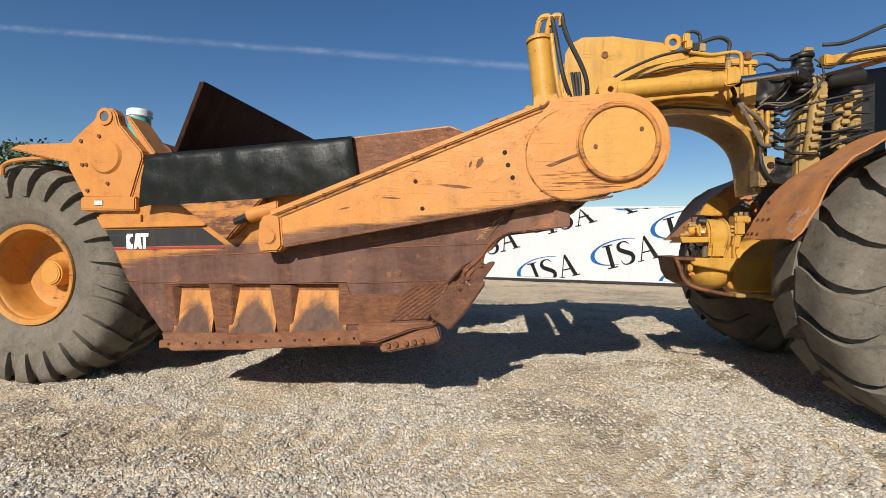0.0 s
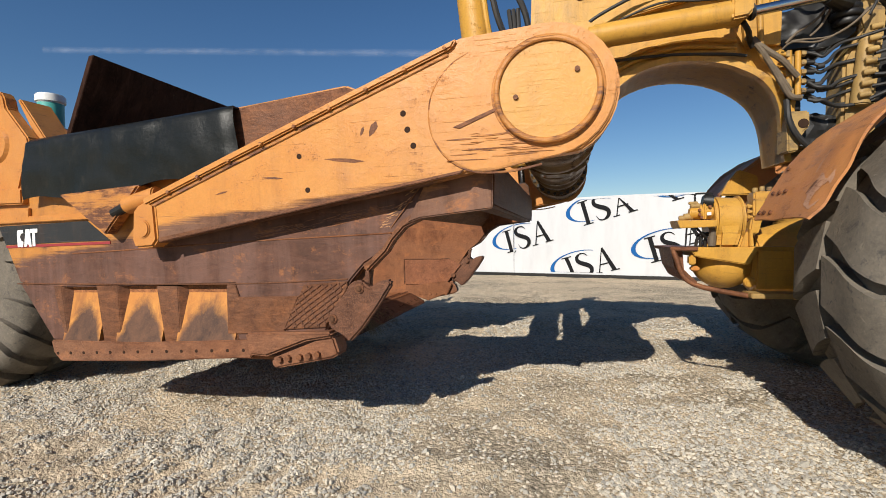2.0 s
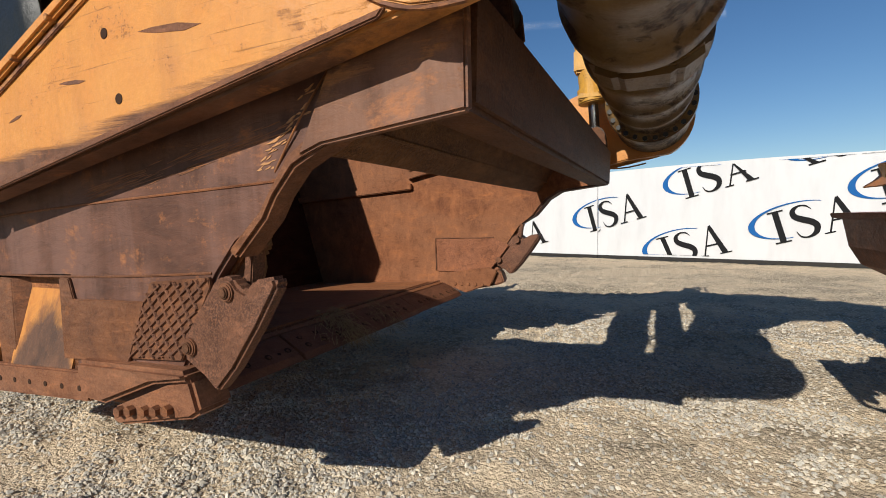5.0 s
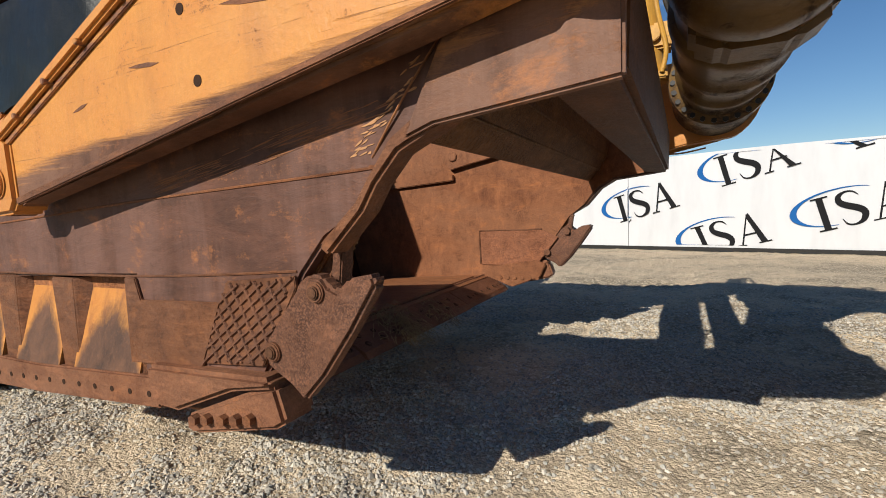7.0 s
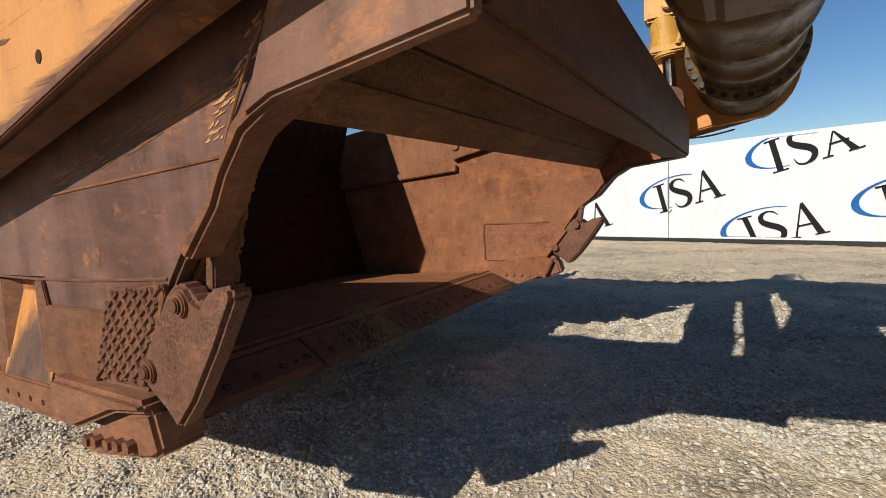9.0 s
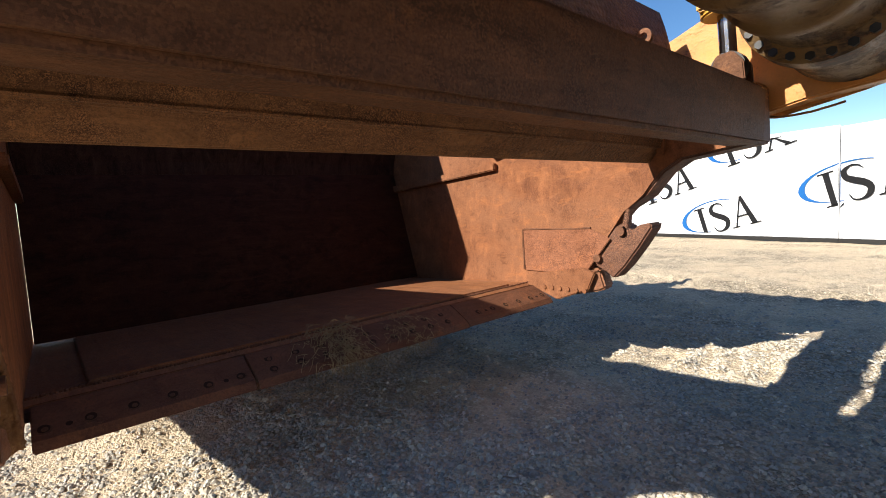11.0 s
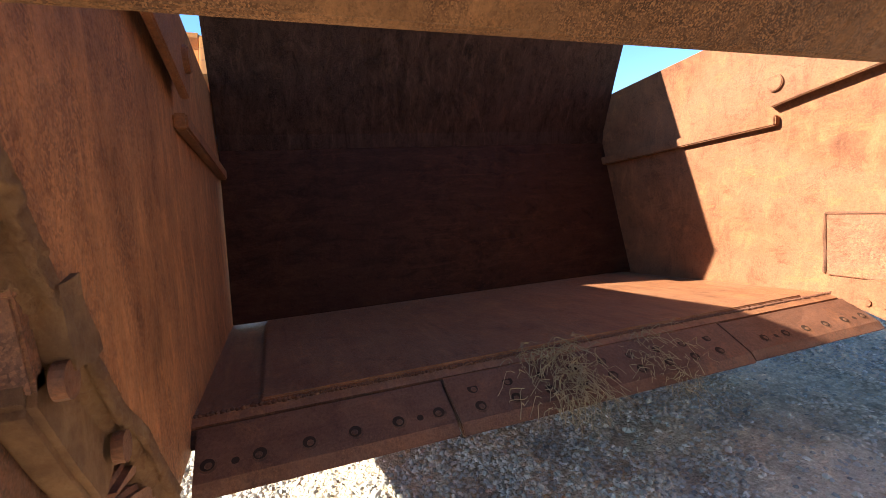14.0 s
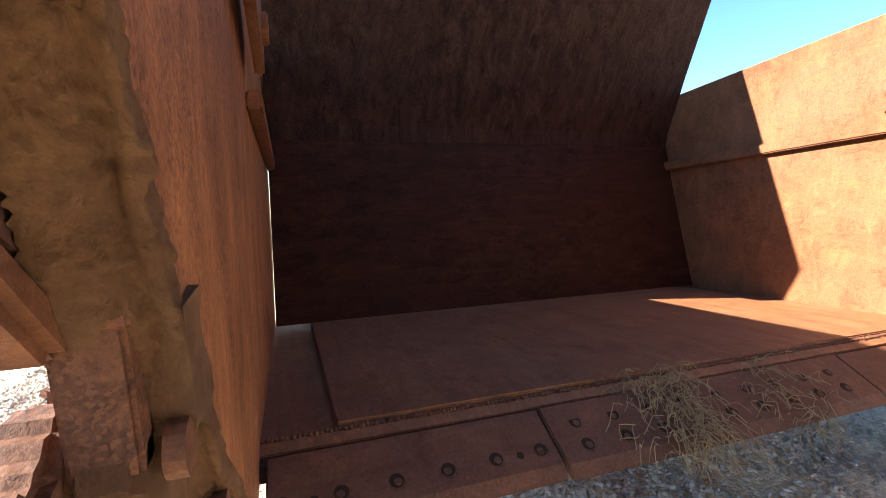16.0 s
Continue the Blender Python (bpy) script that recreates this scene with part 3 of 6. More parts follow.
def logo(bm_blue, bm_ink, cx, cz, top=2.58, low=0.16):
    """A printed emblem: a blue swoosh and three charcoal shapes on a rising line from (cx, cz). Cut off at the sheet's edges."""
    t = radians(15.5)

    def put(bm, pts):
        vs = []
        for i, (u, v) in enumerate(pts):
            x, z = cx + u * math.cos(t) - v * math.sin(t), cz + u * math.sin(t) + v * math.cos(t)
            vs.append((min(max(x, 0.01 + 0.006 * (i > 1)), PANEL - 0.02 - 0.006 * (i > 1)), -0.006, min(max(z, low + 0.006 * (i > 1)), top - 0.006 * (i > 1))))
        if len(set(vs)) > 2 and len({p[0] for p in vs}) > 1 and len({p[2] for p in vs}) > 1:
            bm.faces.new([bm.verts.new(p) for p in vs])

    def strip(bm, outer, inner):
        for a, b, c, d in zip(outer, outer[1:], inner[1:], inner):
            put(bm, [a, b, c, d])

    angles = [radians(a) for a in range(48, 272, 8)]
    strip(bm_blue, [(0.47 + 0.92 * math.cos(a), 0.50 + 0.42 * math.sin(a)) for a in angles],
          [(0.50 + (0.92 - 0.11 * max(0.03, math.sin(a / 2 + 0.25 - math.pi * 0.08) ** 6)) * math.cos(a), 0.49 + 0.40 * math.sin(a)) for a in angles])
    # upright bar with thin end plates
    put(bm_ink[0], [(0.12, 0.0), (0.25, 0.0), (0.25, 0.80), (0.12, 0.80)])
    put(bm_ink[0], [(0.02, 0.0), (0.35, 0.0), (0.35, 0.035), (0.02, 0.035)])
    put(bm_ink[0], [(0.02, 0.765), (0.35, 0.765), (0.35, 0.80), (0.02, 0.80)])
    # waving band
    line = [(0.88, 0.66), (0.80, 0.76), (0.66, 0.79), (0.53, 0.71), (0.53, 0.57), (0.66, 0.46), (0.82, 0.36), (0.90, 0.24), (0.84, 0.09), (0.69, 0.02), (0.55, 0.06), (0.49, 0.20)]
    wide = [0.006, 0.018, 0.022, 0.05, 0.065, 0.072, 0.072, 0.065, 0.05, 0.022, 0.018, 0.006]
    fine = smooth_line([(p[0], p[1], w) for p, w in zip(line, wide)], 3)
    line, wide = [(p.x, p.y) for p in fine], [max(0.004, p.z) for p in fine]
    outer, inner = [], []
    for i, (p, w) in enumerate(zip(line, wide)):
        a, b = Vector(line[max(i - 1, 0)]), Vector(line[min(i + 1, len(line) - 1)])
        d = (b - a).normalized()
        outer.append((p[0] - d.y * w, p[1] + d.x * w))
        inner.append((p[0] + d.y * w, p[1] - d.x * w))
    strip(bm_ink[1], outer, inner)
    # peak
    put(bm_ink[2], [(1.07, 0.0), (1.11, 0.0), (1.39, 0.80), (1.36, 0.80)])
    put(bm_ink[2], [(1.52, 0.0), (1.66, 0.0), (1.41, 0.82), (1.34, 0.72)])
    put(bm_ink[2], [(0.99, 0.0), (1.19, 0.0), (1.19, 0.03), (0.99, 0.03)])
    put(bm_ink[2], [(1.46, 0.0), (1.74, 0.0), (1.74, 0.03), (1.46, 0.03)])
    put(bm_ink[2], [(1.17, 0.26), (1.53, 0.26), (1.52, 0.30), (1.18, 0.30)])


PANEL = 8.4
LOGOS = [(-0.25, 0.78), (2.42, 1.70), (1.88, -0.16), (4.46, 0.50), (5.05, 2.38), (6.35, 1.42), (6.6, -0.35)]
LOGOS_LEFT = [(8.15, 0.78), (5.87, 1.95), (5.07, 0.02), (3.3, 1.0), (1.2, 1.85), (0.9, 0.1)]


def banner_panel(x, marks):
    top = thing("banner_panel", "white vinyl banner wall panel with repeated blue and charcoal emblems", "banner", "banner wall panels")
    m = fence_pose(x)
    bm = bmesh.new()
    nx, nz = 24, 8
    grid = []
    for j in range(nz + 1):
        row = []
        for i in range(nx + 1):
            u, v = i / nx, j / nz
            z = 0.1 + v * (2.52 + 0.04 * math.sin(u * 5 + x))
            row.append(bm.verts.new((u * (PANEL - 0.012), 0.012 * math.sin(u * 17) * math.sin(v * 3), z)))
        grid.append(row)
    for a, b in zip(grid, grid[1:]):
        for i in range(nx):
            bm.faces.new((a[i], a[i + 1], b[i + 1], b[i]))
    ext = bmesh.ops.extrude_face_region(bm, geom=list(bm.faces))
    bmesh.ops.translate(bm, vec=(0, 0.03, 0), verts=[v for v in ext["geom"] if isinstance(v, bmesh.types.BMVert)])
    sheet = part("sheet", bm, VINYL, top)
    for u, z in marks:
        blue, inks = bmesh.new(), [bmesh.new() for _ in range(3)]
        logo(blue, inks, u, z)
        for bm, name, mat, lift in zip([blue] + inks, ("printed_swoosh", "printed_bar", "printed_wave", "printed_peak"), (BLUE, INK, INK, INK), (0.012, 0.015, 0.015, 0.015)):
            if not bm.faces:
                bm.free()
                continue
            bmesh.ops.remove_doubles(bm, verts=bm.verts, dist=0.0005)
            bmesh.ops.translate(bm, vec=(0, -lift, 0), verts=bm.verts)
            part(name, bm, mat, sheet, "printed blue swoosh" if mat is BLUE else "printed charcoal shape")
    part("base_rail", box(0, PANEL - 0.01, -0.03, 0.06, 0.0, 0.1), GREASE, top, "black base rail")
    for u in (0.03, PANEL / 2, PANEL - 0.05):
        part("post", rod((u, 0.08, 0), (u, 0.08, 2.56), 0.03, 10), GREASE, top)
    top.matrix_world = m
    return top


step = PANEL * math.cos(FENCE_A)
first_panel = banner_panel(-0.458, LOGOS)
banner_panel(-0.458 - step, LOGOS_LEFT)
for k in (-4, -3, -2, 1, 2, 3):
    copy_thing(first_panel, fence_pose(-0.458 + k * step))


# ---- tractor scraper ----
scraper = thing("tractor_scraper", "weathered orange wheel tractor scraper with raised rusty bowl on gravel", "scraper")
YN, YF = 0.14, 3.40          # inner faces of the bowl's sides
LOW, OUT = 0.02, 3.60        # outer faces

NEAR_OUTLINE = [(-3.25, 1.69), (-3.10, 1.40), (-2.955, 1.09), (-2.60, 1.06), (-0.945, 1.108), (-0.93, 0.60), (-0.42, 0.64), (-0.30, 0.72),
                (-0.22, 0.86), (-0.12, 1.06), (-0.07, 1.14), (0.03, 1.25), (0.17, 1.33), (0.23, 1.40), (0.30, 1.48), (0.42, 1.55),
                (0.84, 1.60), (0.83, 1.93), (0.45, 2.16), (-0.08, 2.39), (-0.98, 2.31), (-2.58, 2.16), (-2.92, 2.12), (-3.0, 1.74)]
FAR_OUTLINE = NEAR_OUTLINE[:3] + [(-2.71, 0.54), (-1.0, 0.58)] + NEAR_OUTLINE[6:]


FRONT_IN = [(-0.54, 0.58), (-0.41, 0.73), (-0.31, 0.86), (-0.19, 0.965), (-0.06, 1.14), (0.01, 1.23), (0.055, 1.314), (0.10, 1.40), (0.14, 1.50), (0.21, 1.64), (0.40, 1.82)]


def bowl_sides():
    for near in (True, False):
        y0, y1 = (LOW, 0.078) if near else (YF, OUT)
        side = part("bowl_side", prism(NEAR_OUTLINE if near else FAR_OUTLINE, y0, y1, 0.012), SIDE, scraper, "orange paint worn to brown steel")
        s = 1 if near else -1
        if near:
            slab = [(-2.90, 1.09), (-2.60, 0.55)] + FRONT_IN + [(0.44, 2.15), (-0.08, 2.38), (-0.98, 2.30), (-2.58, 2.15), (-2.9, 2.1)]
            part("lining", prism(slab, 0.078, YN + 0.012, 0.006), STREAKED, side, "streaked rust lining plate, lightened against its shade")
            crust(side)
        else:
            part("lining", prism([(-2.85, 0.55), (-0.42, 0.66), (-0.31, 0.74), (-0.24, 0.87), (-0.08, 1.09), (0.02, 1.23), (0.16, 1.34),
                                  (0.22, 1.42), (0.28, 1.49), (0.41, 1.565), (0.82, 1.61), (0.81, 1.92), (0.44, 2.15), (-0.08, 2.38),
                                  (-0.98, 2.30), (-2.58, 2.15), (-2.9, 2.1)], YF - 0.012, YF + 0.002), INNER, side, "bright rust lining plate")
        face = YN + 0.012 if near else YF - 0.012
        part("wear_strip", prism([(-2.76, 1.53), (-1.15, 1.635), (-1.15, 1.695), (-2.76, 1.60)], face, face + s * 0.05, 0.008), INNER, side)
        if near:
            continue
        part("patch_plate", prism([(-0.87, 0.76), (-0.30, 0.76), (-0.08, 1.04), (-0.24, 1.11), (-0.88, 1.10)], face, face + s * 0.014, 0.004), PATCH, side)
        yw = face + s * 0.006
        part("patch_seam", hose([(-0.888, yw, 0.77), (-0.884, yw, 0.88), (-0.892, yw, 1.0), (-0.887, yw, 1.108)], 0.009, 6), WEAR, side)
        part("patch_seam", hose([(-0.887, yw, 1.108), (-0.65, yw, 1.114), (-0.42, yw, 1.11), (-0.24, yw, 1.119)], 0.008, 6), WEAR, side)
        part("skirt_plate", prism([(-0.85, 0.65), (-0.54, 0.545), (-0.26, 0.65), (-0.20, 0.78), (-0.30, 0.82), (-0.76, 0.745)], face, face + s * 0.035, 0.008), INNER, side)
        for k in range(6):
            bx = -0.66 + 0.075 * k
            part("skirt_bolt", rod((bx, face + s * 0.03, 0.64), (bx, face + s * 0.046, 0.64), 0.018, 12), INNER, side)


def crust(side):
    """Soil baked on the step between the near side's plate and its lining."""
    bm = bmesh.new()
    line = smooth_line([(x, 0, z) for x, z in FRONT_IN], 30)
    rows = []
    cols = 22
    for i, p in enumerate(line):
        d = (line[min(i + 1, len(line) - 1)] - line[max(i - 1, 0)]).normalized()
        out = Vector((d.z, 0, -d.x))
        row = []
        for k in range(cols + 1):
            v = k / cols
            y = YN + 0.014 - (0.066 + 0.008 * noise.noise(Vector((p.x * 9, 3, p.z * 9)))) * max(0.0, v - 0.25) / 0.75
            reach = -0.024 + 0.04 * min(1.0, v / 0.25) + 0.036 * max(0.0, v - 0.25)
            lump = 0.005 * noise.noise(Vector((p.x * 20, v * 4, p.z * 20))) + 0.011 * abs(noise.noise(Vector((p.x * 55, v * 6, p.z * 55)))) + 0.005 * noise.noise(Vector((p.x * 110, v * 14, p.z * 110)))
            groove = -0.012 * math.exp(-((v - 0.45 + 0.08 * noise.noise(Vector((p.x * 7, 0, p.z * 7)))) * 14) ** 2)
            q = p + out * (reach + (lump + groove) * (0.4 if k in (0, cols) else 1.0))
            row.append(bm.verts.new((q.x, y + (lump + 0.004) * (0.8 if 0 < k < cols else -1.0), q.z)))
        rows.append(row)
    for a, b in zip(rows, rows[1:]):
        for k in range(cols):
            bm.faces.new((a[k], a[k + 1], b[k + 1], b[k]))
    part("soil_crust", bm, CRUST, side, "crust of baked soil on the edge", 80)


def baked_soil():
    n = Nodes("baked_soil")
    big = n.noise(3.0, 6, 0.65, (1, 1, 1), 0.3)
    mid = n.noise(16.0, 9, 0.75, (1, 1, 0.7), 0.4)
    fine = n.noise(140.0, 5, 0.75)
    c = n.mix(n.ramp(mid, (0.36, 0.0), (0.66, 1.0)), (0.19, 0.092, 0.045), (0.31, 0.172, 0.084))
    c = n.mix(n.math("MULTIPLY", n.ramp(big, (0.45, 0.0), (0.62, 1.0)), 0.6), c, (0.12, 0.062, 0.037))
    c = n.mix(n.math("MULTIPLY", n.ramp(fine, (0.55, 0.0), (0.75, 1.0)), 0.4), c, (0.29, 0.185, 0.105))
    nor = n.bump(n.math("ADD", mid, n.math("MULTIPLY", fine, 0.4)), 1.0, 0.022)
    return n.done(c, 0.9, 0.0, nor, 0.1)


CRUST = baked_soil()
bowl_sides()


def bowl_floor():
    floor = part("bowl_floor", prism([(-2.75, 0.548), (-0.84, 0.655), (-0.80, 0.64), (-0.84, 0.57), (-2.75, 0.48)], YN, YF, 0.004), DARKFLOOR, scraper, "rubbed brown floor plate")
    part("wear_plate", prism([(-2.72, 0.55), (-0.86, 0.656), (-0.86, 0.674), (-2.72, 0.572)], YN + 0.225, YF - 0.25, 0.006), DARKFLOOR, floor)
    weld = bmesh.new()
    rng = random.Random(3)
    y = YN + 0.02
    while y < YF:
        bmesh.ops.create_icosphere(weld, subdivisions=1, radius=rng.uniform(0.007, 0.012),
                                   matrix=Matrix.Translation((-0.85 + rng.uniform(-0.004, 0.004), y, 0.658)))
        y += rng.uniform(0.010, 0.018)
    tagged(part("weld_bead", weld, EDGE, floor), "rough weld bead", kind="stuff")
    part("bolster", prism([(-0.86, 0.650), (-0.79, 0.628), (-0.75, 0.59), (-0.86, 0.56)], YN, YF, 0.008), DARKSTEEL, floor)
    cuts = [(YN + 0.03, 0.995, -0.585, 0.0, 0.04), (1.0, 2.415, -0.575, 0.004, 0.10), (2.42, YF - 0.03, -0.585, 0.0, 0.16)]
    for y0, y1, front, lift, first in cuts:
        n = 0.52
        def at(x, up):
            return (x, 0.648 + (x + 0.80) * -n + up + lift)
        edge = part("cutting_edge", prism([at(-0.785, 0.004), at(front - 0.03, 0), at(front, -0.022), at(front - 0.02, -0.035), at(-0.785, -0.035)], y0, y1, 0.005),
                    EDGE, scraper, "bolt-on cutting edge with row of holes")
        ys = []
        for k in range(int((y1 - y0 - first - 0.03) / 0.1468) + 1):
            ys.append(y0 + first + 0.1468 * k)
        rows = [-0.66] if lift == 0 else [-0.715, -0.645]
        for hx in rows:
            for k, hy in enumerate(ys):
                x, z = at(hx, 0.0)
                nor = Vector((n, 0, 1)).normalized()
                p = Vector((x, hy, z))
                rim = bmesh.new()
                rod(p - nor * 0.012, p + nor * 0.0012, 0.025, 20, 0.025, 0.0, rim)
                o = part("bolt_socket", rim, DARKSTEEL, edge)
                # Well set off centre: the paler crescent left is drawn as a lit bevel.
                q = p + Vector((-0.004, -0.002, 0.0021))
                part("bolt_well", rod(q - nor * 0.01, q + nor * 0.0024, 0.0205, 18), HOLE, o)
                q = q + Vector((0.004, 0.003 * (-1) ** k, -0.002))
                part("bolt_head", rod(q, q + nor * 0.005, 0.0125, 12, 0.010), DARKSTEEL, o)
                if lift == 0 and k % 4 == 0:
                    q = p + Vector((0.0, 0.075, 0.0))
                    part("bolt_socket", rod(q - nor * 0.01, q + nor * 0.0012, 0.012, 12), HOLE, edge)


DARKFLOOR = rusted("rubbed_floor_steel", (0.29, 0.122, 0.052), (0.185, 0.074, 0.036), (0.25, 0.114, 0.058), (1, 1, 1), 0.2, 0.55, 0.0, 0.45, 0.1, (0.3, 2.0, 1))
bowl_floor()


def ejector():
    prof = [(-2.42, 0.585), (-2.56, 1.05), (-2.70, 1.54), (-2.75, 1.735), (-2.735, 1.84), (-2.56, 2.28), (-2.30, 2.88)]

    def sheet(rows):
        return rows + [(x - 0.05, z) for x, z in rows[::-1]]
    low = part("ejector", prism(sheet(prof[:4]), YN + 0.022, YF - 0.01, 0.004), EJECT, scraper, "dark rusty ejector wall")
    part("ejector_screen", prism(sheet(prof[3:]), YN + 0.022, YF - 0.01, 0.004), SCREEN, low, "dark brown sloping upper plate")


ejector()


def near_side_details():
    blade = part("bottom_strip", prism([(-2.60, 0.655), (-2.575, 0.56), (-2.51, 0.497), (-1.76, 0.535), (-0.80, 0.61), (-0.775, 0.735), (-1.02, 0.72), (-1.73, 0.675)], -0.015, 0.10, 0.008), DUSTED, scraper, "brown bolted bottom strip")
    for k in range(14):
        x = -2.53 + 0.1285 * k
        part("bolt_hole", rod((x, -0.017, 0.557 + 0.0079 * k), (x, -0.005, 0.557 + 0.0079 * k), 0.012, 10), HOLE, blade)
    # pockets sunk in the side between tapered ribs
    part("end_plate", prism([(-2.955, 1.09), (-2.60, 1.075), (-2.42, 0.66), (-2.62, 0.655)], LOW + 0.001, 0.10, 0.004), SIDE, scraper)
    for x0, x1 in ((-2.50, -2.13), (-1.98, -1.55), (-1.43, -0.93)):
        bm = bmesh.new()
        vs = [bm.verts.new(p) for p in ((x0, 0.094, 1.088 + 0.012 * (x0 + 2.5)), (x1, 0.094, 1.088 + 0.012 * (x1 + 2.5)), (x1 - 0.005, -0.005, 0.757 + 0.047 * x1), (x0 + 0.005, -0.005, 0.757 + 0.047 * x0))]
        bm.faces.new(vs)
        ext = bmesh.ops.extrude_face_region(bm, geom=list(bm.faces))
        bmesh.ops.translate(bm, vec=(0, 0.03, -0.01), verts=[v for v in ext["geom"] if isinstance(v, bmesh.types.BMVert)])
        part("pocket_panel", bm, POCKET, scraper, "orange pocket panel with dark stain")
    for x0, x1, b0, b1 in ((-2.62, -2.46, -2.47, -2.425), (-2.18, -1.90, -2.10, -1.915), (-1.615, -1.36, -1.535, -1.375), (-0.97, -0.925, -0.95, -0.905)):
        bm = bmesh.new()
        top = [bm.verts.new(p) for p in ((x0, LOW + 0.003, 1.085), (x1 - 0.07, LOW + 0.003, 1.085), (x1, 0.11, 1.09), (x0 - 0.02, 0.11, 1.09))]
        bot = [bm.verts.new(p) for p in ((b0, LOW - 0.012, 0.752 + 0.047 * b0), (b1 - 0.02, LOW - 0.012, 0.752 + 0.047 * b0), (b1, 0.03, 0.752 + 0.047 * b1), (b0, 0.03, 0.752 + 0.047 * b0))]
        bm.faces.new(top)
        bm.faces.new(bot[::-1])
        for i in range(4):
            j = (i + 1) % 4
            bm.faces.new((top[i], bot[i], bot[j], top[j]))
        bmesh.ops.recalc_face_normals(bm, faces=bm.faces)
        bevel(bm, 0.005)
        part("gusset", bm, WEAR, scraper, "brown tapered side rib")
    # raised plate ahead of the pockets, and its seams
    part("doubler_plate", prism([(-1.0, 0.76), (-0.56, 0.79), (-0.44, 1.035), (-0.90, 1.02), (-0.93, 1.105), (-1.0, 1.105)], 0.006, LOW, 0.004), WEAR, scraper)
    part("weld_seam", hose([(-2.4, LOW, 1.325), (-1.685, LOW, 1.358), (-0.9, LOW, 1.399), (0.12, LOW, 1.438), (0.20, LOW, 1.446)], 0.005, 6), INNER, scraper)
    part("weld_seam", hose([(-2.98, LOW, 1.085), (-1.0, LOW, 1.108), (-0.09, LOW, 1.15)], 0.005, 6), WEAR, scraper)
    # cross-hatched hard facing
    pad = part("hardfacing_pad", prism([(-0.55, 0.81), (-0.25, 0.835), (-0.085, 1.10), (-0.09, 1.138), (-0.40, 1.11)], 0.004, LOW, 0.003), WEAR, scraper, "cross-hatched weld pad")
    quad = [Vector((-0.545, 0, 0.815)), Vector((-0.255, 0, 0.84)), Vector((-0.095, 0, 1.132)), Vector((-0.40, 0, 1.105))]
    def inside(u, v):
        p = (quad[0] * (1 - u) + quad[1] * u) * (1 - v) + (quad[3] * (1 - u) + quad[2] * u) * v
        w = Vector((p.x * 30, 0, p.z * 30))
        return (p.x + 0.003 * noise.noise(w), 0.002 + 0.002 * noise.noise(w * 1.7), p.z + 0.003 * noise.noise(w + Vector((5, 0, 0))))
    for k in range(-5, 8):
        for way in (1, -1):
            pts = []
            for i in range(25):
                u, v = i / 24, (i / 24 * 1.0 * way + k * 0.19 + (0 if way > 0 else 0.5))
                if 0 <= v <= 1:
                    pts.append(inside(u, v))
            if len(pts) > 4:
                part("hardfacing_bead", hose(pts[::2] + ([] if len(pts) % 2 else [pts[-1]]), 0.0065, 6, None, 2), PITTED, pad)
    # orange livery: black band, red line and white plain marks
    part("livery_band", prism([(-3.16, 1.547), (-3.085, 1.398), (-2.02, 1.423), (-2.235, 1.572)], 0.015, LOW, 0.0), BLACKPAINT, scraper, "black livery band")
    part("livery_line", prism([(-3.08, 1.372), (-2.02, 1.396), (-2.02, 1.416), (-3.085, 1.392)], 0.015, LOW), REDPAINT, scraper, "thin red livery line")
    for pts in ([(-2.952, 1.39), (-2.945, 1.38), (-2.895, 1.38), (-2.888, 1.42), (-2.912, 1.43), (-2.925, 1.46), (-2.912, 1.485), (-2.888, 1.49), (-2.892, 1.515), (-2.945, 1.515), (-2.955, 1.50)], [(-2.882, 1.382), (-2.858, 1.382), (-2.842, 1.41), (-2.826, 1.383), (-2.802, 1.383), (-2.82, 1.52), (-2.862, 1.52)],
                [(-2.792, 1.385), (-2.762, 1.386), (-2.765, 1.49), (-2.738, 1.492), (-2.737, 1.524), (-2.815, 1.522), (-2.815, 1.49), (-2.792, 1.49)]):
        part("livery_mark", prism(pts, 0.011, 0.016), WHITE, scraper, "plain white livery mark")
    part("rim_plate", prism([(-1.05, 1.88), (-1.02, 2.295), (-0.08, 2.375), (0.30, 2.24), (-0.2, 2.05)], LOW - 0.006, LOW, 0.002), WEAR, scraper, "rusty rim plate")
    # front wear plate of the side
    wear = part("front_wear_plate", prism([(0.33, 1.50), (0.42, 1.53), (0.86, 1.575), (0.86, 1.94), (0.55, 1.93)], -0.02, LOW, 0.008), FRONTPLATE, scraper, "brown worn front plate")
    rng = random.Random(31)
    for k in range(36):
        u = (k / 35) ** 1.6
        x, z = 0.20 + 0.21 * u + rng.uniform(-0.05, 0.0), 1.50 + 0.21 * u + rng.uniform(-0.025, 0.025)
        l, w, t = rng.uniform(0.008, 0.028), rng.uniform(0.001, 0.0035), radians(rng.uniform(8, 35))
        ca, sa = math.cos(t), math.sin(t)
        pts = [(x + l * u * ca - w * v * sa, z + l * u * sa + w * v * ca) for u, v in ((-1, 0), (-0.3, -0.9), (0.4, -1), (0.7, 0.1), (0.3, 1), (-0.5, 0.6))]
        part("scrape", prism(pts, LOW - 0.0015 - 0.00005 * k, LOW), SCUFF, scraper, "scrape of bare pale orange")
    for k in range(80):
        x = rng.uniform(-0.75, 0.28)
        z = 1.565 + 0.16 * x + rng.gauss(0, 0.018)
        l, w, t = rng.uniform(0.015, 0.10), rng.uniform(0.0005, 0.0022), radians(rng.uniform(7, 13))
        ca, sa = math.cos(t), math.sin(t)
